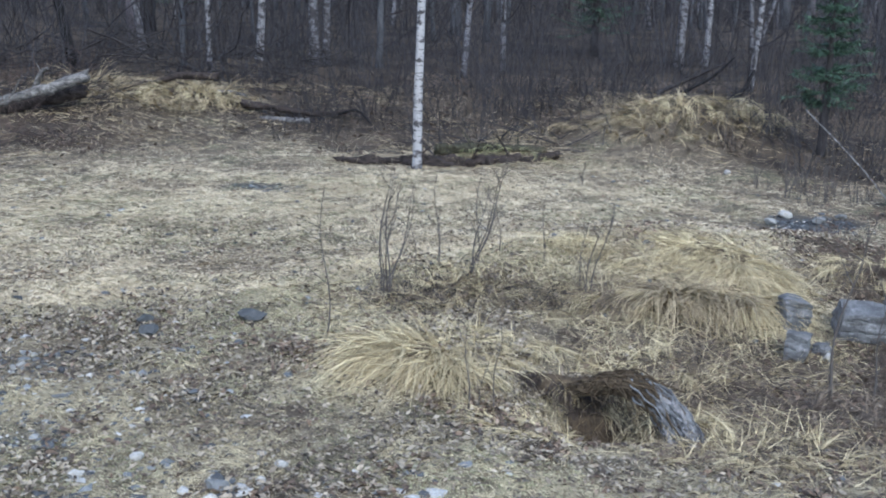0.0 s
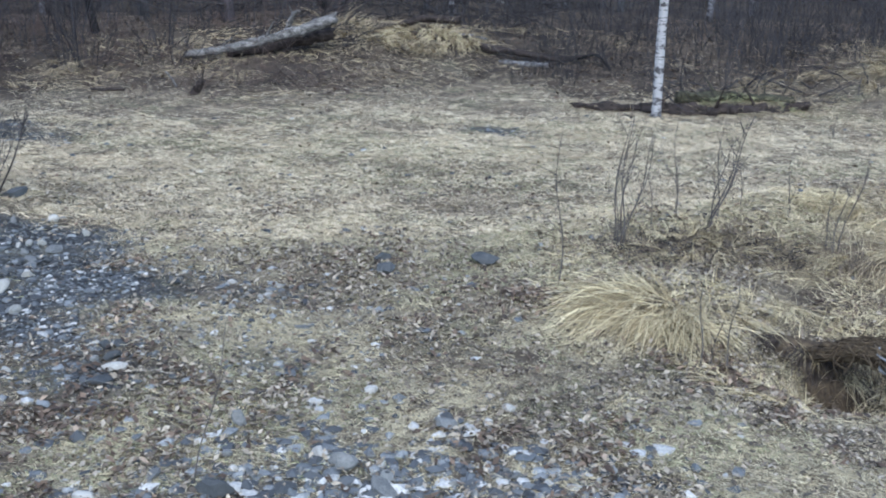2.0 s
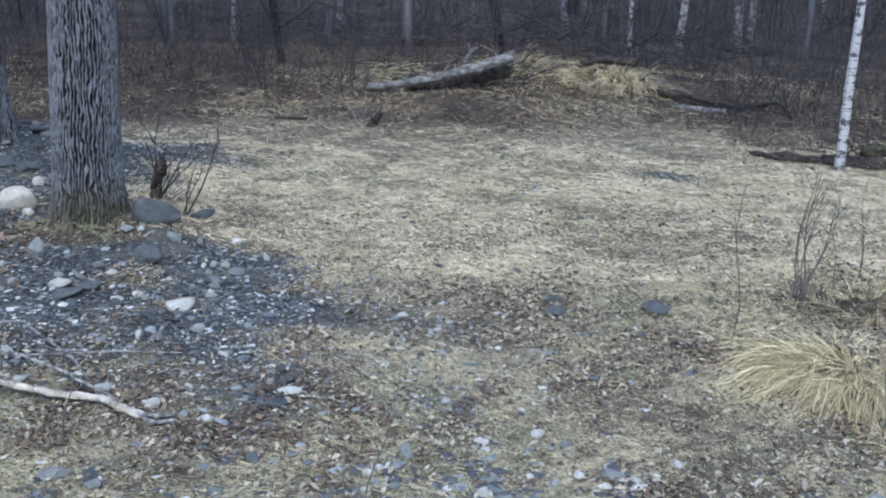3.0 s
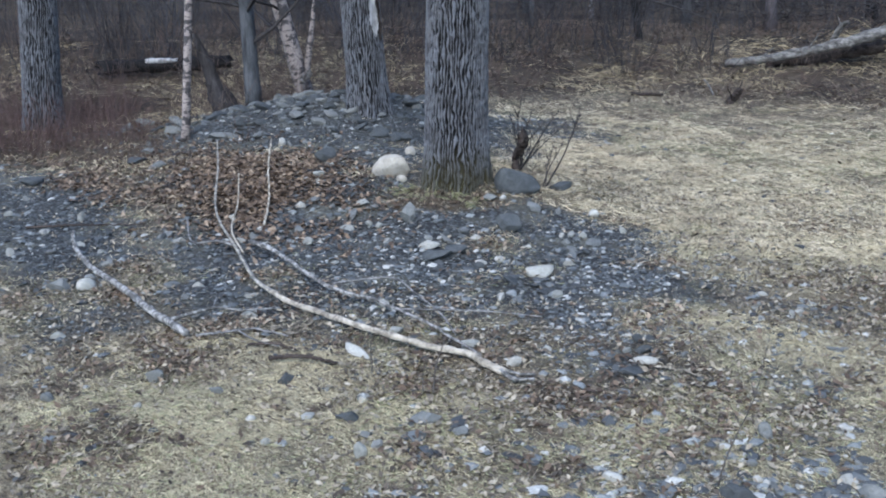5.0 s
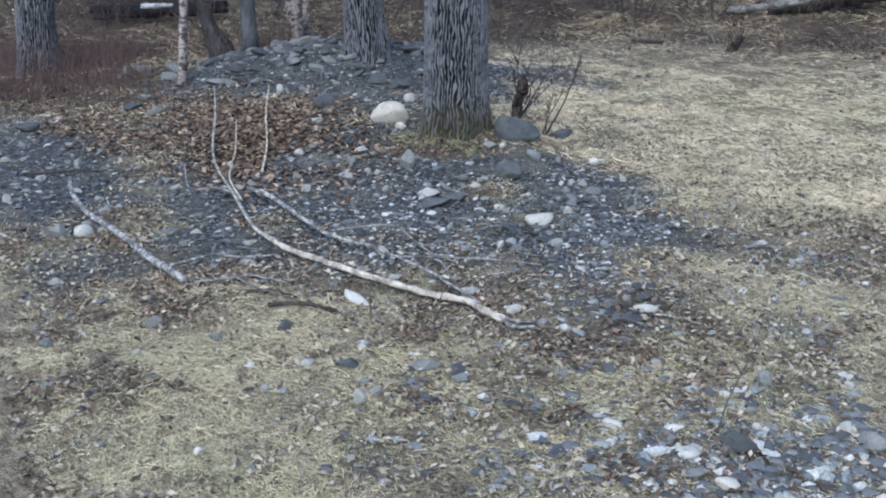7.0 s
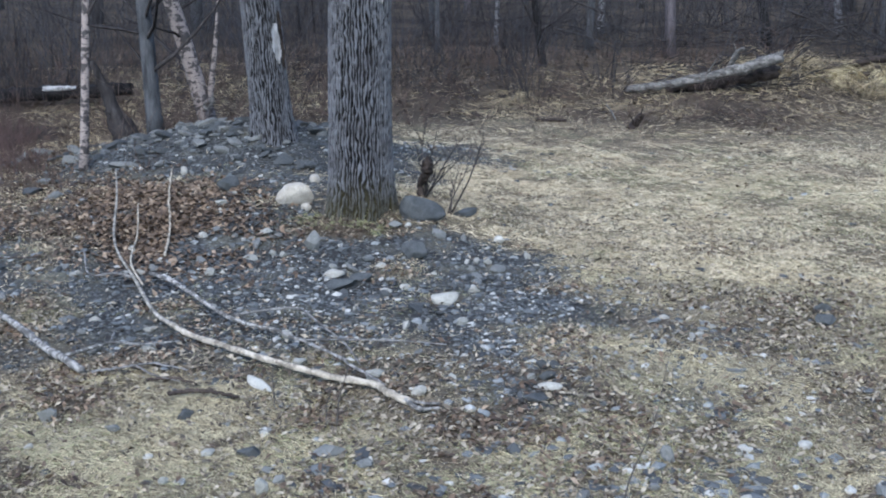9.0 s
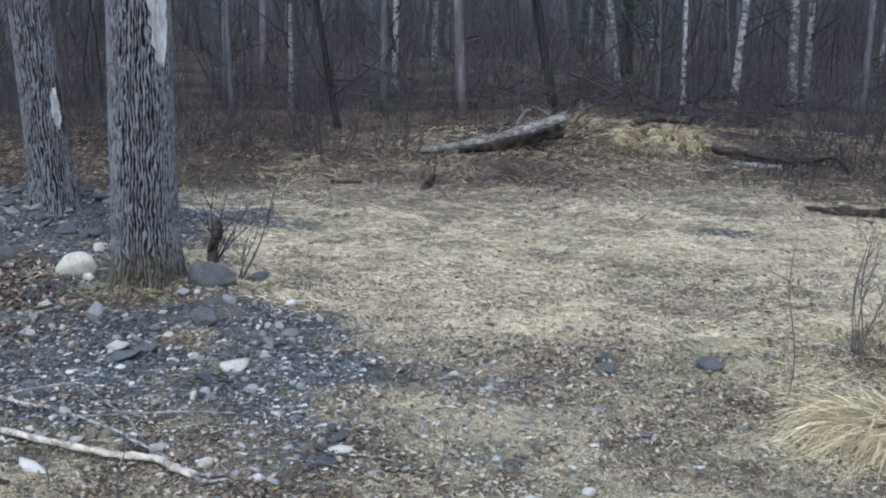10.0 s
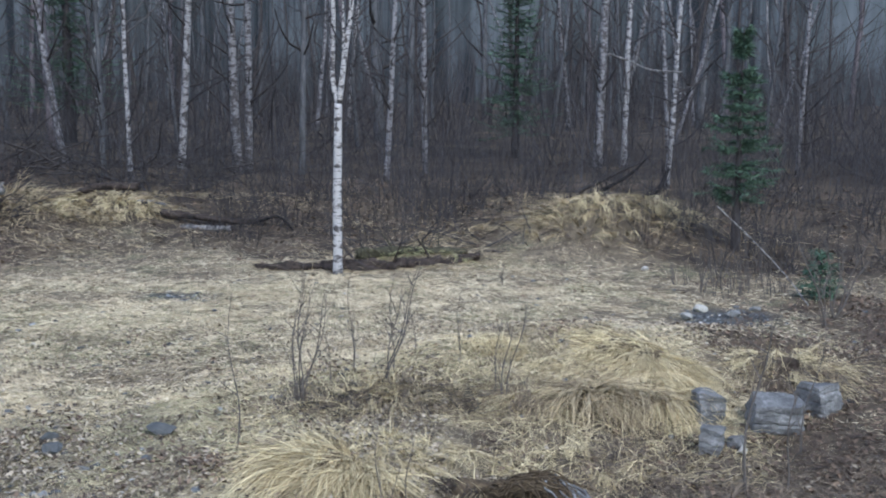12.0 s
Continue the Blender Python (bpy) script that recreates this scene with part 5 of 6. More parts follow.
tussock(-2.6, 11.40, 0.6, 0.3, 0.10, 900, -1.5, "pale straw crest of a grassy hump", 0.28, TUSSOCK, 20, lift=0.35, fan=0.5, thick=2.0)
tussock(2.3, 10.22, 0.6, 0.3, 0.10, 800, -1.5, "pale straw crest of a large hump", 0.28, TUSSOCK, 20, lift=0.35, fan=0.5, thick=2.0)
tussock(2.85, 10.15, 0.3, 0.25, 0.16, 420, -0.9, "shaggy straw brow at the hump's end", 0.36, TUSSOCK, 20, thick=1.6)
tussock(1.6, 10.1, 0.35, 0.2, 0.06, 300, -2.0, "brownish straw at the hump's foot", 0.28, HUMP, 16, thick=1.5)


def tangle(name, n, x0, x1, y0, y1, weight, material, label, long=0.2):
    """Loose withered stems lying and leaning every way."""
    p = scatter(n, x0, x1, y0, y1, weight)
    v, f = strands(p, rng.uniform(0, 6.28, n), rng.uniform(0.4, 1.0, n) * long, np.abs(rng.normal(0.25, 0.35, n)), rng.uniform(0.2, 1.4, n), rng.uniform(0.0016, 0.0034, n), 4, 0.008)
    tagged(new(name, mesh_of(name, v, f, material)), label, "grass", kind="stuff")


def under_bank(x, y):
    return inside(x, y, 1.5, 3.9, 0.9, 0.75) * (1 - 0.97 * inside(x, y, 0.68, 3.84, 0.24, 0.17))


tangle("brown_tangle", 4600, 0.6, 2.7, 3.1, 4.75, under_bank, RUST, "withered brown stems tangled under the bank")
tangle("pale_tangle", 1700, 0.6, 2.7, 3.1, 4.75, lambda x, y: under_bank(x, y) * ease(0.35, 0.6, fbm(x, y, 2.4)) * ease(1.9, 1.3, x), TUSSOCK, "bleached stems tangled under the bank")
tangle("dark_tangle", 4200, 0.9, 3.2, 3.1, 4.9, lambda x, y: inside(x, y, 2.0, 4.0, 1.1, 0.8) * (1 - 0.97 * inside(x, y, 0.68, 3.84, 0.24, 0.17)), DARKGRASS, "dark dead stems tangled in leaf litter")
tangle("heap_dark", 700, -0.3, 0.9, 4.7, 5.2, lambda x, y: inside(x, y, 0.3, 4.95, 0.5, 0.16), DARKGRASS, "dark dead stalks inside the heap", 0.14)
tangle("heap_tangle", 1100, -0.3, 0.9, 4.7, 5.2, lambda x, y: inside(x, y, 0.28, 4.93, 0.55, 0.2), RUST, "dead stalks strewn round the heap", 0.16)
tangle("heap_straw", 900, -0.3, 0.9, 4.65, 5.25, lambda x, y: inside(x, y, 0.28, 4.93, 0.6, 0.25), TUSSOCK, "pale loose straw over the dead heap", 0.18)
tangle("slope_tangle", 1800, 0.2, 1.9, 4.4, 5.7, lambda x, y: ease(0.4, 0.62, fbm(x, y, 2.6)), RUST, "withered brown grass among the tussocks", 0.16)
tangle("slope_straw", 4200, -0.5, 1.9, 4.2, 5.8, lambda x, y: ease(0.36, 0.58, fbm(x + 3, y, 2.6)), TUSSOCK, "pale loose grass among the tussocks", 0.15)


# ---- fallen wood ----
def log(points, r0, r1, material, label, name="fallen_log", sides=14, rough=0.32, stubs=0):
    """A fallen trunk with uneven, broken ends."""
    path = curve_through(points, 26)
    path[1:-1] += rng.normal(0, 0.1 * min(r0, r1), (24, 3))
    mid = path.mean(0)
    base = new(name)
    base.location = mid
    tagged(base, label, "log", "fallen wood")
    s = np.linspace(0, 1, 26)
    radii = (r0 + (r1 - r0) * s) * (1 + 0.06 * np.sin(s * 19))
    v, f = tube(path - mid, radii, sides, rough, r0 * 70, True, 9.0)
    for end, sign in ((0, -1), (25, 1)):
        ring = slice(end * sides, end * sides + sides)
        d = (path[end] - path[end - sign * 2])
        v[ring] += np.outer(rng.uniform(-0.2, 1.0, sides) * radii[end] * 1.1, d / np.linalg.norm(d))
    part("trunk", mesh_of("trunk", v, f, material), base)
    for _ in range(stubs):
        k = rng.integers(3, 23)
        v, f, _p = twigs((path[k] - mid)[None], rng.uniform(0, 6.28, 1), rng.uniform(0.12, 0.35, 1), rng.uniform(0.3, 1.2, 1), np.array([radii[k] * 0.3]), 0.1, 4, 6)
        part("branch_stub", mesh_of("branch_stub", v, f, material), base)
    return base


log([(-4.79, 10.34, 0.17), (-4.33, 10.49, 0.25), (-3.87, 10.67, 0.37), (-3.42, 10.84, 0.52)], 0.034, 0.056, LOGWOOD, "long grey weathered log propped on a straw hump", stubs=2)
# dark log added to fill the black shadow gap beneath the propped one
log([(-4.48, 10.61, 0.16), (-4.02, 10.84, 0.24), (-3.52, 10.98, 0.36)], 0.05, 0.065, ROTTEN, "dark filler log as shade under a weathered one")
log([(-4.11, 11.29, 0.3), (-4.00, 11.24, 0.5), (-3.92, 11.19, 0.56)], 0.03, 0.02, LOGWOOD, "broken grey stump end behind the log", "log_stub", stubs=1)
log([(-2.96, 11.70, 0.40), (-2.71, 11.75, 0.47), (-2.35, 11.80, 0.46)], 0.03, 0.045, ROTTEN, "dark curled slab of rotten bark on the hump")
log([(-1.95, 11.15, 0.26), (-1.59, 11.10, 0.22), (-1.19, 11.12, 0.17), (-0.94, 11.30, 0.18)], 0.036, 0.022, ROTTEN, "black decayed log on the bank", stubs=2)
log([(-1.74, 11.00, 0.12), (-1.49, 10.95, 0.12), (-1.29, 10.98, 0.12)], 0.035, 0.03, DRIFT, "grey chunk of wood beside a black log", "log_stub")
log([(-0.84, 9.2, 0.015), (-0.6, 9.14, 0.02), (-0.35, 9.18, 0.02), (-0.12, 9.13, 0.03)], 0.03, 0.046, ROTTEN, "dark sunken log behind the birch's foot", rough=1.1, stubs=1)
log([(-0.2, 9.2, 0.02), (0.05, 9.14, 0.02), (0.25, 9.18, 0.025), (0.46, 9.14, 0.035)], 0.048, 0.042, ROTTEN, "decayed dark log end in the grass", rough=1.1, stubs=1)
log([(0.35, 9.22, 0.03), (0.6, 9.2, 0.035), (0.8, 9.24, 0.04), (1.02, 9.3, 0.09)], 0.05, 0.03, ROTTEN, "mossy dark log lying under dry grass", rough=1.1, stubs=1)
log([(0.0, 9.36, 0.10), (0.3, 9.38, 0.12), (0.6, 9.37, 0.12), (0.92, 9.42, 0.11)], 0.040, 0.028, MOSSLOG, "mossy log behind a sunken dark one", rough=0.9, stubs=3)
log([(-9.36, 6.26, 0.2), (-8.96, 6.67, 0.22), (-8.56, 7.13, 0.24)], 0.07, 0.06, SNAG, "fallen dark log among brush", stubs=2)
log([(-9.02, 6.54, 0.265), (-8.91, 6.64, 0.27), (-8.84, 6.74, 0.27)], 0.030, 0.02, BAREWOOD, "bare pale split on the fallen log", "wood_splinter")
log([(-5.00, 8.84, 0.02), (-4.77, 8.96, 0.025)], 0.018, 0.014, ROTTEN, "short dark stick on dry grass", "stick", 7)
log([(-4.13, 9.01, 0.0), (-4.09, 9.03, 0.06), (-4.06, 9.04, 0.11)], 0.034, 0.03, ROTTEN, "small dark rotten stump in straw", "stump", stubs=2)
log([(-4.38, 9.23, 0.0), (-4.41, 9.18, 0.1), (-4.45, 9.14, 0.17)], 0.012, 0.006, DRIFT, "pale broken stick poking from straw", "stick", 6)
log([(2.45, 12.68, 0.3), (2.85, 12.63, 0.5), (3.20, 12.55, 0.68)], 0.03, 0.012, DARK, "dark slanting dead branch before birches", "dead_branch", 7, stubs=2)
log([(-6.83, 6.48, 0.26), (-6.78, 6.52, 0.33)], 0.032, 0.024, DRIFT, "pale broken stub by the birch clump", "log_stub")


def branch(points, r0, r1, material, label, sides=8, forks=()):
    """A fallen branch lying along the ground, with forks."""
    base = new("fallen_branch")
    q = [(x, y, float(ground(x, y)) + z) for x, y, z in points]
    base.location = q[0]
    tagged(base, label, "branch", "fallen branches")
    o = np.array(q[0])
    path = curve_through(q, 40)
    path[1:-1] += rng.normal(0, 0.0015, (38, 3))
    part("stem", mesh_of("stem", *tube(path - o, np.linspace(r0, r1, 40) * (1 + 0.12 * np.sin(np.arange(40) * 1.9)), sides, 0.15, r0 * 99), material), base)
    for pts, a, b, m in forks:
        p = curve_through([(x, y, float(ground(x, y)) + z) for x, y, z in pts], 20)
        part("fork", mesh_of("fork", *tube(p - o, np.linspace(a, b, 20), 6, 0.15, a * 99), m), base)
    return base


branch([(-2.10, 2.81, 0.025), (-2.22, 2.83, 0.03), (-2.30, 2.86, 0.035), (-2.47, 2.82, 0.035), (-2.68, 2.80, 0.035), (-2.94, 2.83, 0.035), (-3.25, 2.88, 0.03), (-3.4, 2.92, 0.03)], 0.0145, 0.011, PEELED, "long branch with a pale peeled end lying on gravel",
       forks=(([(-2.12, 2.81, 0.03), (-2.05, 2.79, 0.025), (-1.98, 2.81, 0.03)], 0.010, 0.005, BARKED), ([(-2.13, 2.82, 0.03), (-2.07, 2.84, 0.02), (-2.02, 2.87, 0.02)], 0.008, 0.004, BARKED),
              ([(-3.38, 2.915, 0.03), (-3.55, 2.97, 0.03), (-4.0, 3.26, 0.035), (-4.5, 3.56, 0.07), (-4.91, 3.93, 0.12), (-5.12, 4.11, 0.22)], 0.0105, 0.0045, GREYBARK),
              ([(-3.93, 3.24, 0.03), (-4.18, 3.39, 0.06), (-4.44, 3.66, 0.1), (-4.57, 3.79, 0.2)], 0.006, 0.003, PEELED),
              ([(-4.03, 3.30, 0.03), (-4.13, 3.25, 0.04), (-4.24, 3.19, 0.03), (-4.46, 3.34, 0.09)], 0.007, 0.004, DRIFT)))
branch([(-3.99, 3.34, 0.05), (-3.72, 3.25, 0.055), (-3.43, 3.15, 0.05), (-3.20, 3.07, 0.05), (-2.99, 3.04, 0.05), (-2.80, 3.03, 0.045), (-2.58, 2.98, 0.04), (-2.40, 2.92, 0.04), (-2.25, 2.87, 0.035)], 0.0105, 0.0045, BARKED, "thin grey branch beside the peeled one",
       forks=(([(-3.22, 3.09, 0.05), (-3.12, 3.22, 0.05), (-3.01, 3.28, 0.06), (-2.82, 3.2, 0.05), (-2.62, 3.1, 0.045), (-2.45, 2.98, 0.03)], 0.006, 0.003, DRIFT), ([(-2.8, 3.03, 0.04), (-2.5, 3.2, 0.05), (-2.3, 3.33, 0.04)], 0.004, 0.002, DRIFT)))
branch([(-4.65, 2.81, 0.10), (-4.52, 2.73, 0.06), (-4.24, 2.63, 0.045), (-3.92, 2.55, 0.04), (-3.57, 2.44, 0.035), (-3.25, 2.36, 0.03)], 0.010, 0.0165, BARKED, "mottled grey branch lying on the gravel's edge",
       forks=(([(-3.42, 2.41, 0.035), (-3.38, 2.52, 0.04), (-3.35, 2.59, 0.05), (-3.28, 2.66, 0.04), (-3.20, 2.79, 0.035)], 0.008, 0.0035, BARKED), ([(-3.36, 2.58, 0.04), (-3.44, 2.66, 0.04), (-3.5, 2.72, 0.03)], 0.005, 0.003, BARKED)))
branch([(-4.22, 3.64, 0.02), (-4.44, 3.88, 0.05), (-4.61, 4.04, 0.16), (-4.75, 4.20, 0.24)], 0.007, 0.004, PEELED, "pale twig standing from the leaf heap")
branch([(-2.84, 2.40, 0.025), (-2.73, 2.45, 0.03), (-2.60, 2.50, 0.025)], 0.009, 0.006, ROTTEN, "dark flat stick on stony soil")
branch([(-3.22, 2.38, 0.02), (-3.15, 2.46, 0.03), (-3.08, 2.55, 0.03), (-2.94, 2.59, 0.02)], 0.006, 0.003, DRIFT, "thin grey stick on gravel", forks=(([(-3.12, 2.5, 0.03), (-3.0, 2.48, 0.03), (-2.9, 2.5, 0.02)], 0.004, 0.002, DRIFT),))
branch([(-3.02, 2.46, 0.015), (-2.92, 2.50, 0.025), (-2.82, 2.52, 0.015)], 0.006, 0.004, ROTTEN, "thin dark stick on gravel")
branch([(-5.24, 2.91, 0.01), (-4.94, 3.06, 0.03), (-4.74, 3.27, 0.03)], 0.007, 0.003, ROTTEN, "thin dark stick near the gravel's edge")
branch([(2.74, 8.26, 0.62), (2.92, 8.06, 0.42), (3.08, 7.75, 0.2), (3.14, 7.38, 0.02)], 0.005, 0.004, DRIFT, "bowed grey dead stem in the thicket")


# ---- bare shrubs and saplings ----
def sapling(foot, stems, label, name="sapling", material=SAPTWIG, side=5):
    """A few bare upright stems from one root, each with small side twigs."""
    base = new(name)
    z0 = float(ground(*foot))
    base.location = (*foot, z0)
    tagged(base, label, "sapling", "bare saplings")
    for dx, dy, h, r in stems:
        n = 9
        s = np.linspace(0, 1, n)
        ox, oy = rng.uniform(-0.02, 0.02, 2) if len(stems) > 1 else (0, 0)
        wob = 0.025 * h
        path = np.column_stack([ox + dx * s + wob * np.sin(7 * s + dx * 30), oy + dy * s + wob * np.sin(5 * s + dy * 30), -0.02 + (h + 0.02) * s])
        rad = 0.8 * r * (1 - 0.7 * s)
        stem = part("stem", mesh_of("stem", *tube(path, rad, 6, 0.1, h), material), base)
        for _ in range(side):
            t = rng.uniform(0.25, 0.95)
            at = np.array([np.interp(t, s, path[:, k]) for k in range(3)])
            v, f, _p = twigs(at[None], rng.uniform(0, 6.28, 1), rng.uniform(0.05, 0.2, 1) * (h / 0.6) ** 0.5, rng.uniform(0.6, 1.3, 1), np.array([r * 0.45]), 0.12, 4, 4)
            part("twig", mesh_of("twig", v, f, material), stem)


S = "leafless sapling standing in dry grass"
sapling((-0.41, 4.34), [(-0.01, 0, 0.66, 0.0045)], S)
sapling((-0.21, 4.92), [(0.02, 0, 0.62, 0.006), (0.05, 0.02, 0.52, 0.005), (0.14, 0.0, 0.54, 0.005), (0.0, 0.05, 0.42, 0.004), (-0.06, 0, 0.3, 0.003)], "cluster of bare sapling stems by a dead grass heap")
sapling((0.19, 5.14), [(0.07, 0, 0.42, 0.005), (0.17, 0.03, 0.52, 0.006), (0.11, -0.05, 0.30, 0.004)], "bare sapling with slanting stems")
sapling((0.04, 5.25), [(0.0, 0, 0.28, 0.004)], S)
sapling((0.72, 4.95), [(0.05, 0, 0.34, 0.005), (-0.03, 0, 0.2, 0.003)], S)
sapling((0.54, 5.18), [(0.03, 0, 0.18, 0.003)], S)
sapling((-0.24, 5.00), [(0.05, 0.0, 0.64, 0.0045)], S)
sapling((-0.18, 5.00), [(0.12, 0.0, 0.51, 0.004)], S)
sapling((0.04, 5.25), [(-0.02, 0.0, 0.43, 0.0035)], S)
sapling((0.22, 5.15), [(0.01, 0.0, 0.53, 0.004)], S)
sapling((0.19, 5.15), [(0.17, 0.0, 0.54, 0.005)], S)
sapling((0.34, 5.30), [(-0.02, 0.0, 0.30, 0.003)], S)
sapling((0.69, 5.00), [(0.03, 0.0, 0.35, 0.004)], S)
sapling((0.74, 4.95), [(0.09, 0.0, 0.45, 0.0045)], S)
sapling((-0.05, 5.10), [(-0.06, 0.0, 0.35, 0.003)], S)
sapling((0.55, 5.30), [(-0.00, 0.0, 0.28, 0.003)], S)
sapling((1.60, 4.15), [(0.07, -0.02, 0.72, 0.007), (0.03, 0.0, 0.4, 0.004)], "tall bare sapling before grey rocks")
sapling((1.76, 4.13), [(0.01, 0.0, 0.42, 0.006)], "bare sapling before grey rocks")
sapling((1.97, 4.53), [(0.08, 0.0, 0.6, 0.004), (-0.05, 0.0, 0.3, 0.003)], S)
sapling((-1.18, 2.51), [(0.11, 0.04, 0.47, 0.0035)], "thin slanting sapling beside a dark stone", side=4)
sapling((-1.57, 2.77), [(0.03, 0.02, 0.12, 0.003)], "short twig standing in gravel", side=1)
sapling((0.17, 3.74), [(-0.01, 0, 0.33, 0.004), (0.04, 0.0, 0.2, 0.003)], S, side=3)
sapling((0.24, 3.77), [(0.03, 0, 0.29, 0.004)], S, side=3)
sapling((1.11, 8.26), [(0.02, 0, 0.17, 0.006), (-0.03, 0, 0.1, 0.004)], "small dark twig in the clearing")
sapling((3.01, 6.77), [(-0.22, 0.08, 0.7, 0.008), (0.05, 0.1, 0.45, 0.006), (-0.1, 0, 0.5, 0.005)], "bare shrub stem beside the thicket", side=7)
sapling((3.14, 6.97), [(0.2, -0.08, 0.4, 0.012), (0.1, 0.1, 0.5, 0.008), (0.25, 0.05, 0.6, 0.008), (-0.1, 0, 0.55, 0.006)], "bare dark shrub with arching stems", "shrub", side=8)
sapling((-2.25, 2.54), [(0.05, 0.03, 0.23, 0.005), (0.02, 0.03, 0.15, 0.003)], "small dark twig by the peeled branch", side=2)
sapling((-2.51, 2.57), [(0.01, 0, 0.14, 0.004)], "small dark twig by the peeled branch", side=1)
sapling((-3.75, 5.24), [(0.0, 0.02, 0.42, 0.008), (0.06, 0.04, 0.40, 0.007), (0.2, 0.12, 0.36, 0.008), (0.27, 0.17, 0.33, 0.006), (-0.03, 0, 0.3, 0.006), (0.12, 0.0, 0.22, 0.006)], "dark bare shrub growing beside the poplar's foot", "shrub", DARK, 8)
sapling((-3.41, 5.01), [(0.16, 0.1, 0.42, 0.008), (0.05, 0.05, 0.3, 0.005), (0.1, 0.1, 0.35, 0.005)], "dark bare shrub beside a slate boulder", "shrub", DARK, 7)
log([(-3.73, 5.20, 0.08), (-3.75, 5.22, 0.18), (-3.72, 5.23, 0.25), (-3.735, 5.24, 0.30)], 0.014, 0.034, ROTTEN, "knotty dark stump beside the poplar", "stump", 10, 0.8, 4)
for k in range(26):
    x, y = 2.47 + 0.028 * k + rng.uniform(-0.05, 0.05), 8.1 + 0.25 * math.sin(k * 1.9) + rng.uniform(-0.15, 0.15)
    sapling((x, y), [(rng.normal(0, 0.05), 0, rng.uniform(0.14, 0.4), 0.005), (rng.normal(0, 0.06), 0.02, rng.uniform(0.1, 0.3), 0.004)], "bare grey stem at the thicket's edge", side=2)


# ---- rocks and the rotten root by the hollow ----
def rock(x, y, wide, deep, high, turn, label):
    """A squarish broken rock in layers: a skewed block with worn corners and stepped strata."""
    bm = bmesh.new()
    bmesh.ops.create_cube(bm, size=2)
    bmesh.ops.subdivide_edges(bm, edges=bm.edges[:], cuts=17, use_grid_fill=True)
    r = np.random.default_rng(int(x * 100))
    skew = r.uniform(-0.22, 0.22, (2, 2, 2, 3))
    planes = [(Vector(r.normal(0, 1, 3)).normalized(), r.uniform(1.1, 1.4)) for _ in range(7)]
    for q in bm.verts:
        p = q.co.lerp(q.co.normalized() * 1.25, 0.04)
        u = [(c + 1) / 2 for c in q.co]
        for a in (0, 1):
            for b in (0, 1):
                for c in (0, 1):
                    w = (u[0] if a else 1 - u[0]) * (u[1] if b else 1 - u[1]) * (u[2] if c else 1 - u[2])
                    p = p + Vector(skew[a, b, c]) * w
        for n, far in planes:
            over = p.dot(n) - far
            if over > 0:
                p = p - n * over
        bed = p.z * 1.7 + 0.5 * p.x * skew[0, 0, 0, 0] + 0.35 * noise.noise(Vector((p.x * 1.5, p.y * 1.5, x)))
        crack = max(0.0, 1 - abs(bed - round(bed)) * 7)
        step = 0.09 * noise.noise(Vector((math.floor(bed + 0.5) * 3.7, x * 5, y)))
        k = step - 0.09 * crack + 0.07 * noise.noise(p * 2.2 + Vector((x, y, 0))) + 0.035 * noise.noise(p * 6.0) + 0.02 * noise.noise(p * 13.0)
        q.co = Vector((p.x * (1 + k), p.y * (1 + k), p.z + 0.04 * noise.noise(p * 2.7)))
    bmesh.ops.triangulate(bm, faces=bm.faces[:])
    v = np.array([q.co[:] for q in bm.verts])
    f = np.array([[q.index for q in t.verts] for t in bm.faces])
    bm.free()
    v = v / np.abs(v).max(0) * np.array([wide / 2, deep / 2, high / 2])
    ob = new("rock", mesh_of("rock", v, f, VEINED, False))
    ob.location = (x, y, float(ground(x, y)) + high * 0.28)
    ob.rotation_euler = (r.normal(0, 0.1), r.normal(0, 0.12), turn)
    tagged(ob, label, "rock", "rocks in the grass")


R = "blocky grey rock with pale veins in withered grass"
rock(1.66, 4.87, 0.15, 0.15, 0.17, 0.3, R)
rock(1.59, 4.56, 0.11, 0.12, 0.16, -0.4, R)
rock(1.96, 4.82, 0.26, 0.2, 0.20, -0.2, "large squared grey rock in layers")
rock(2.23, 4.98, 0.18, 0.17, 0.18, 0.5, "jagged dark rock with white edges")
rock(1.72, 4.62, 0.10, 0.08, 0.06, 0.9, "flat grey rock half sunk in grass")
stone(1.73, 4.56, 0.06, 0.05, 0.04, 0.5, WHITE, "stone", 0.4)


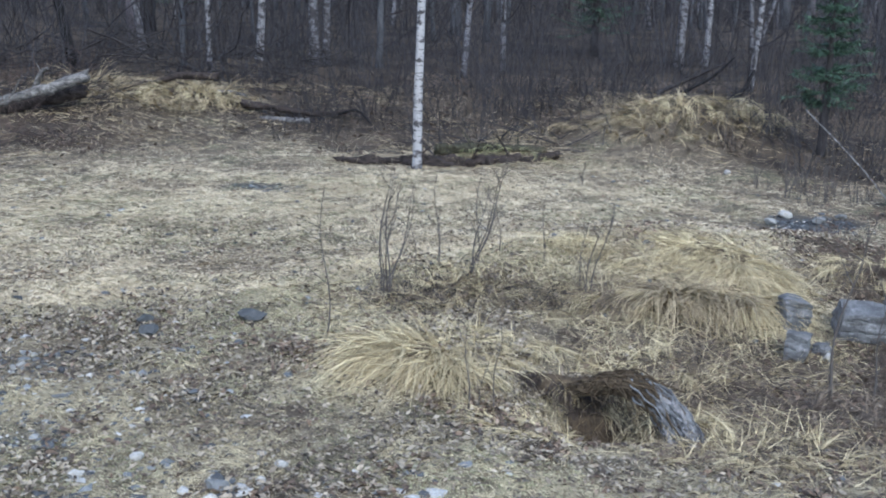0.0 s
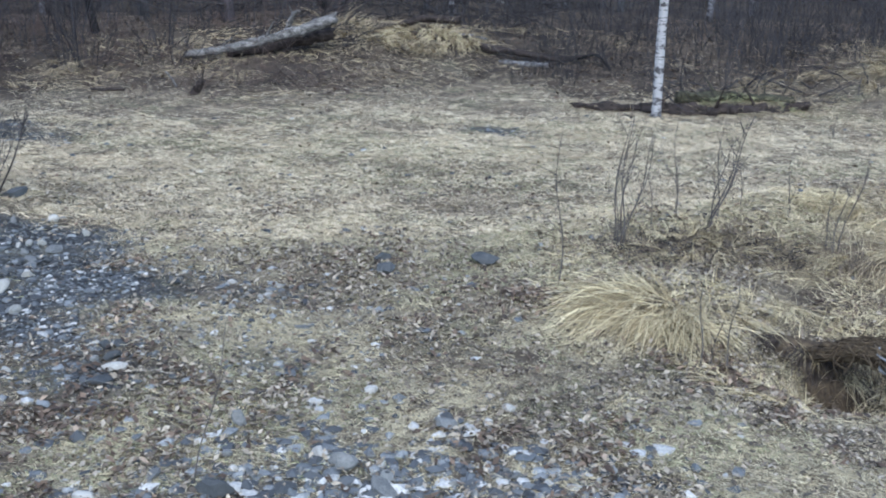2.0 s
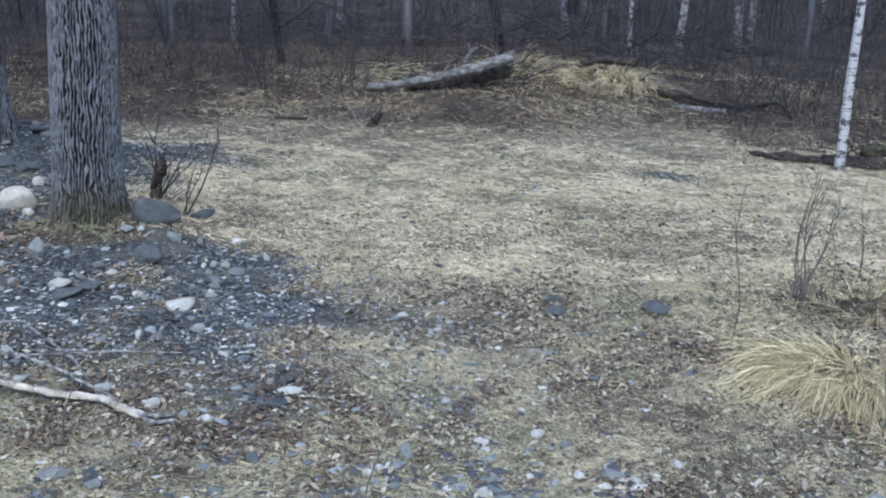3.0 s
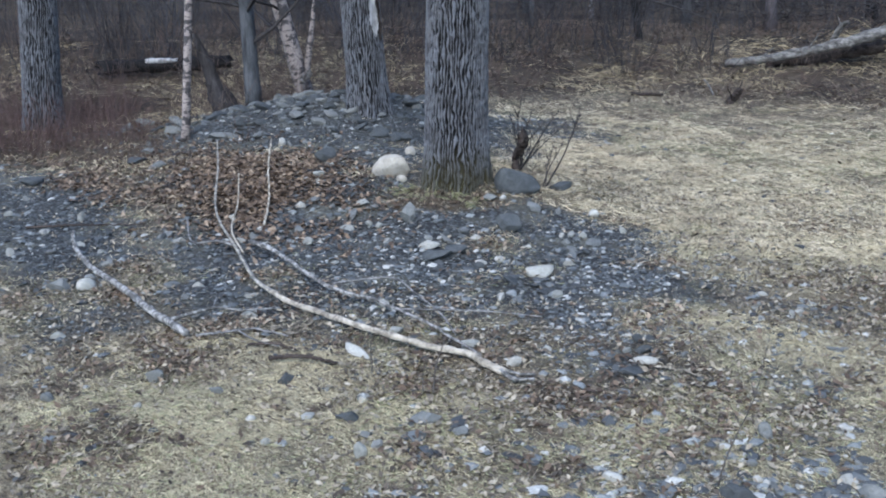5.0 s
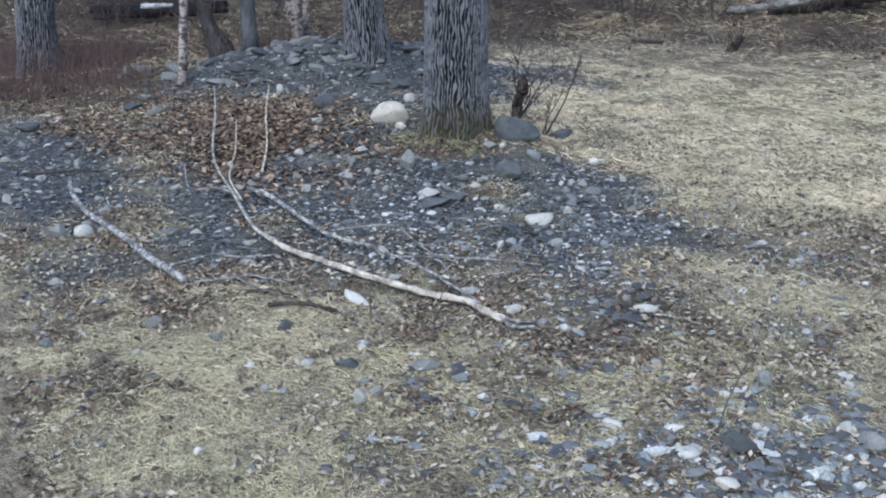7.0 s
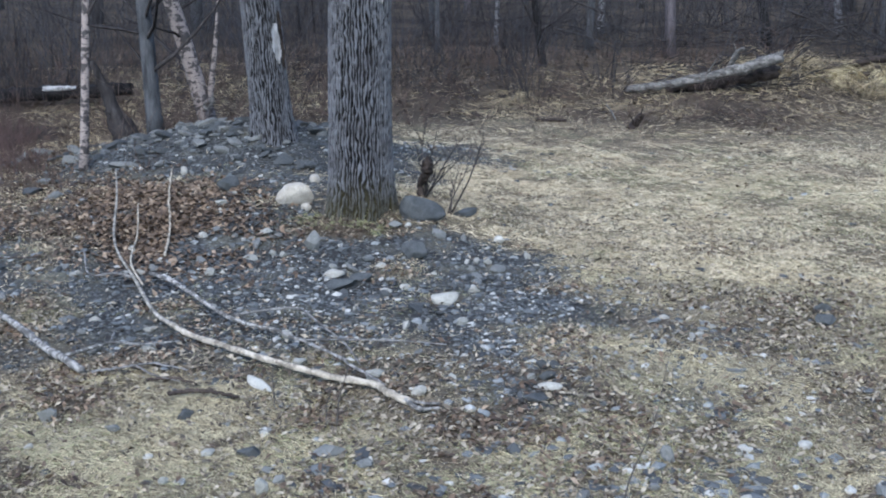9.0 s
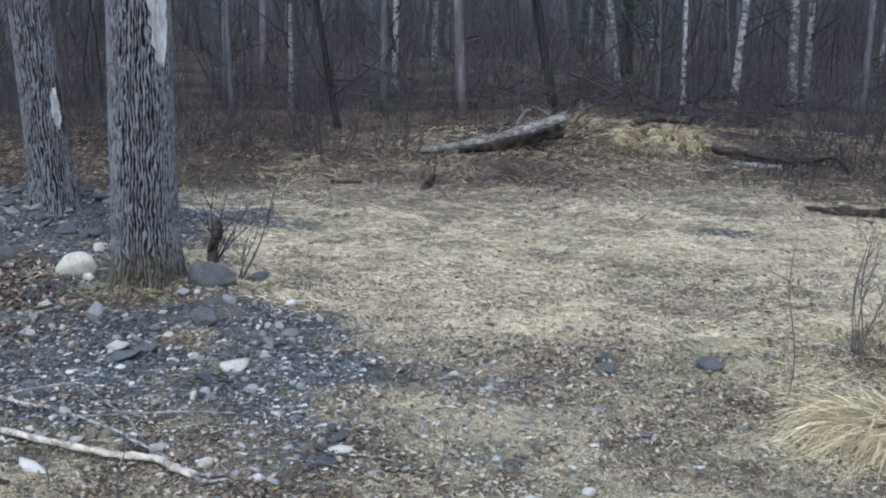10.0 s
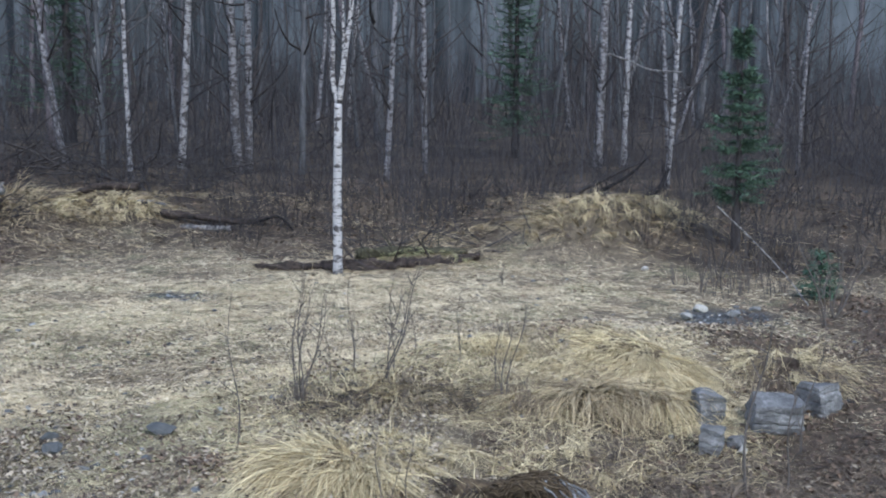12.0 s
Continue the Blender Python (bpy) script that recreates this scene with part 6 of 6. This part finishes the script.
def old_root():
    """A weathered root mass: many frayed strands arching over a dark hollow."""
    base = new("dead_root")
    o = np.array((0.80, 3.85, float(ground(0.80, 3.85))))
    base.location = o
    tagged(base, "weathered grey root arching over a dark hollow", "root")
    axis = curve_through([(0.52, 4.02, -0.03), (0.63, 3.98, 0.005), (0.72, 3.93, 0.04), (0.81, 3.86, 0.035), (0.90, 3.78, -0.035), (0.945, 3.70, -0.12), (0.92, 3.62, -0.20), (0.87, 3.55, -0.26)], 60)
    s = np.linspace(0, 1, 60)
    core = np.interp(s, [0, 0.25, 0.5, 0.8, 1], [0.015, 0.032, 0.046, 0.05, 0.03])
    low = np.array((0, 0, 0.008))
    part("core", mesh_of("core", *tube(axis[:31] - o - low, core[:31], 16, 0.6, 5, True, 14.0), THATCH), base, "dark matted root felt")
    part("core", mesh_of("core", *tube(axis[29:] - o - low, core[29:], 16, 0.5, 5, True, 12.0), ROOTWOOD), base, "weathered grey root wood")
    ahead = np.gradient(axis, axis=0)
    ahead /= np.linalg.norm(ahead, axis=1)[:, None]
    u = np.cross(ahead, (0.0, 0.0, 1.0))
    u /= np.linalg.norm(u, axis=1)[:, None]
    w = np.cross(u, ahead)
    for k in range(190):
        a = rng.uniform(0, 6.28)
        first = rng.integers(0, 38)
        last = min(59, first + rng.integers(12, 30))
        idx = np.unique(np.linspace(first, last, 9).astype(int))
        spread = core[idx] * rng.uniform(0.85, 1.2)
        turn = a + rng.normal(0, 0.3, len(idx)).cumsum()
        q = axis[idx] + u[idx] * (np.cos(turn) * spread)[:, None] * 1.15 + w[idx] * (np.sin(turn) * spread)[:, None]
        q += rng.normal(0, 0.006, q.shape)
        q[-1] += rng.normal(0, 0.03, 3) + np.array((0.01, 0, -0.015))
        q = curve_through(q, 18)
        grey = first > 20
        part("root", mesh_of("root", *tube(q - o, rng.uniform(0.0018, 0.0062) * (1 - 0.6 * np.linspace(0, 1, 18)), 6, 0.4, k), ROOTWOOD if grey else THATCH), base)
    for k in range(26):
        a = axis[rng.integers(6, 34)] + rng.normal(0, 0.02, 3)
        b = rng.uniform(0.04, 0.12)
        q = curve_through([a, a + np.array((rng.normal(0, 0.02), -0.03, -0.4 * b)), a + np.array((rng.normal(0, 0.03), -0.04, -b))], 10)
        part("rootlet", mesh_of("rootlet", *tube(q - o, rng.uniform(0.0015, 0.004) * (1 - 0.7 * np.linspace(0, 1, 10)), 5, 0.3, k), THATCH), base)
    for a, b, c, wide in (((0.84, 3.83, 0.045), (0.915, 3.75, -0.01), (0.985, 3.69, -0.115), 0.020), ((0.88, 3.77, 0.0), (0.94, 3.70, -0.07), (0.95, 3.63, -0.17), 0.016), ((0.87, 3.72, -0.06), (0.885, 3.66, -0.13), (0.86, 3.60, -0.22), 0.013)):
        q = curve_through([a, b, c], 16)
        part("root", mesh_of("root", *tube(q - o, wide * np.sin(np.linspace(0.5, 2.9, 16)) ** 0.7, 10, 0.5, wide * 900, True, 20.0), DRIFT), base, "bare pale-grey root")
    q = curve_through([(0.90, 3.68, -0.16), (0.87, 3.61, -0.20), (0.87, 3.54, -0.20), (0.90, 3.46, -0.17), (0.96, 3.40, -0.14)], 18)
    part("root", mesh_of("root", *tube(q - o, np.linspace(0.026, 0.009, 18), 9, 0.5, 77), ROOTWOOD), base)


old_root()


# ---- foot of the poplar, and dead wood lodged in the trees ----
tussock(-3.86, 4.43, 0.15, 0.08, 0.01, 420, -2.2, "short olive moss and grass at a poplar's foot", 0.06, MOSS, 10, 1.5)
tussock(-3.58, 4.50, 0.14, 0.08, 0.01, 420, -1.2, "short olive moss and grass at a poplar's foot", 0.06, MOSS, 10, 1.5)
tussock(-3.70, 4.38, 0.20, 0.08, 0.01, 300, -1.8, "withered brown grass at a poplar's foot", 0.07, RUST, 10, 1.8)
log([(3.02, 13.64, 1.93), (3.23, 13.54, 1.86), (3.47, 13.33, 1.74), (3.74, 12.95, 1.71)], 0.012, 0.010, DRIFT, "pale broken branch caught between two birches", "dead_branch", 7, 0.2, 2)
log([(2.26, 12.16, 0.18), (2.65, 12.19, 0.37), (2.95, 12.12, 0.55), (3.18, 12.06, 0.78)], 0.026, 0.010, SNAG, "dark crooked dead branch leaning over a straw hump", "dead_branch", 7, 0.3, 3)
log([(3.08, 11.88, 0.33), (3.25, 11.94, 0.42), (3.41, 12.11, 0.63)], 0.035, 0.018, SNAG, "dark crooked root at a birch's foot", "dead_branch", 7, 0.3, 2)
log([(-5.91, 11.16, 1.01), (-5.64, 11.41, 0.86), (-5.27, 11.47, 0.66)], 0.014, 0.007, DARK, "bare grey dead branch fallen in the brush", "dead_branch", 6, 0.2, 3)
log([(-3.85, 12.35, 0.9), (-3.56, 12.54, 0.76), (-3.22, 12.53, 0.57)], 0.016, 0.008, DARK, "bare grey dead branch fallen in the brush", "dead_branch", 6, 0.2, 3)
log([(-5.59, 10.19, 0.76), (-5.34, 10.44, 0.67), (-4.98, 10.5, 0.55)], 0.012, 0.006, DARK, "bare grey dead branch fallen in the brush", "dead_branch", 6, 0.2, 3)
log([(-3.57, 13.06, 0.74), (-3.2, 13.26, 0.88), (-2.78, 13.25, 0.98)], 0.012, 0.006, DARK, "bare grey dead branch fallen in the brush", "dead_branch", 6, 0.2, 3)
log([(-3.5, 12.56, 0.66), (-3.3, 12.72, 0.74), (-3.05, 12.68, 0.77)], 0.012, 0.006, DARK, "bare grey dead branch fallen in the brush", "dead_branch", 6, 0.2, 3)
log([(-6.6, 10.76, 0.77), (-6.34, 11.03, 0.82), (-5.97, 11.12, 0.82)], 0.01, 0.005, DARK, "bare grey dead branch fallen in the brush", "dead_branch", 6, 0.2, 3)
tussock(0.66, 3.97, 0.13, 0.04, 0.05, 420, -1.3, "withered brown grass matted over a dead root", 0.10, RUST, 12, 1.2)
tussock(0.74, 3.91, 0.07, 0.03, 0.06, 160, -0.9, "bleached grass matted over a dead root", 0.12, TUSSOCK, 8, 1.2)
tangle("log_straw", 700, -0.9, 1.3, 9.05, 9.6, lambda x, y: 0.35 + 0.65 * inside(x, y, 0.5, 9.35, 0.6, 0.2), HUMP, "loose straw lying over the sunken log", 0.28)
tangle("log_dark", 500, -0.9, 1.4, 9.1, 9.9, lambda x, y: 1 + 0 * x, DARKGRASS, "dark dead stems round the sunken log", 0.3)
n = 46
p = np.column_stack([rng.uniform(-0.2, 1.6, n), rng.uniform(9.25, 9.9, n), np.zeros(n)])
p[:, 2] = ground(p[:, 0], p[:, 1]) + rng.uniform(0.02, 0.12, n)
v, f, _ = twigs(p, rng.uniform(0, 6.28, n), rng.uniform(0.25, 0.8, n), rng.normal(0.35, 0.3, n), rng.uniform(0.003, 0.008, n), 0.2, 5, 4)
tagged(new("dead_twig_tangle", mesh_of("dead_twig_tangle", v, f, BRUSH)), "tangle of dead twigs behind the birch's sunken log", "branches", kind="stuff")
n = 60
p = np.column_stack([rng.uniform(-4.9, -3.2, n), rng.uniform(10.9, 11.7, n), np.zeros(n)])
p[:, 2] = ground(p[:, 0], p[:, 1]) + rng.uniform(0.0, 0.15, n)
v, f, _ = twigs(p, rng.normal(0.4, 0.8, n), rng.uniform(0.2, 0.8, n), rng.normal(0.15, 0.25, n), rng.uniform(0.003, 0.010, n), 0.2, 5, 4)
tagged(new("log_debris", mesh_of("log_debris", v, f, DARK)), "dark broken sticks heaped under the propped log", "branches", kind="stuff")
log([(-1.62, 11.02, 0.10), (-1.42, 10.98, 0.13), (-1.22, 11.0, 0.10)], 0.03, 0.024, ROTTEN, "dark broken chunk beside the decayed log", "log_stub", stubs=2)
log([(-1.00, 11.2, 0.17), (-0.82, 11.15, 0.22), (-0.70, 11.12, 0.12), (-0.62, 11.1, 0.03)], 0.014, 0.010, SNAG, "black crooked branch end drooping to the ground", "dead_branch", 7, 0.3, 2)
log([(-2.30, 11.58, 0.33), (-2.12, 11.5, 0.33), (-1.98, 11.45, 0.31)], 0.02, 0.014, DRIFT, "short grey stick on the hump's shoulder", "stick", 7)
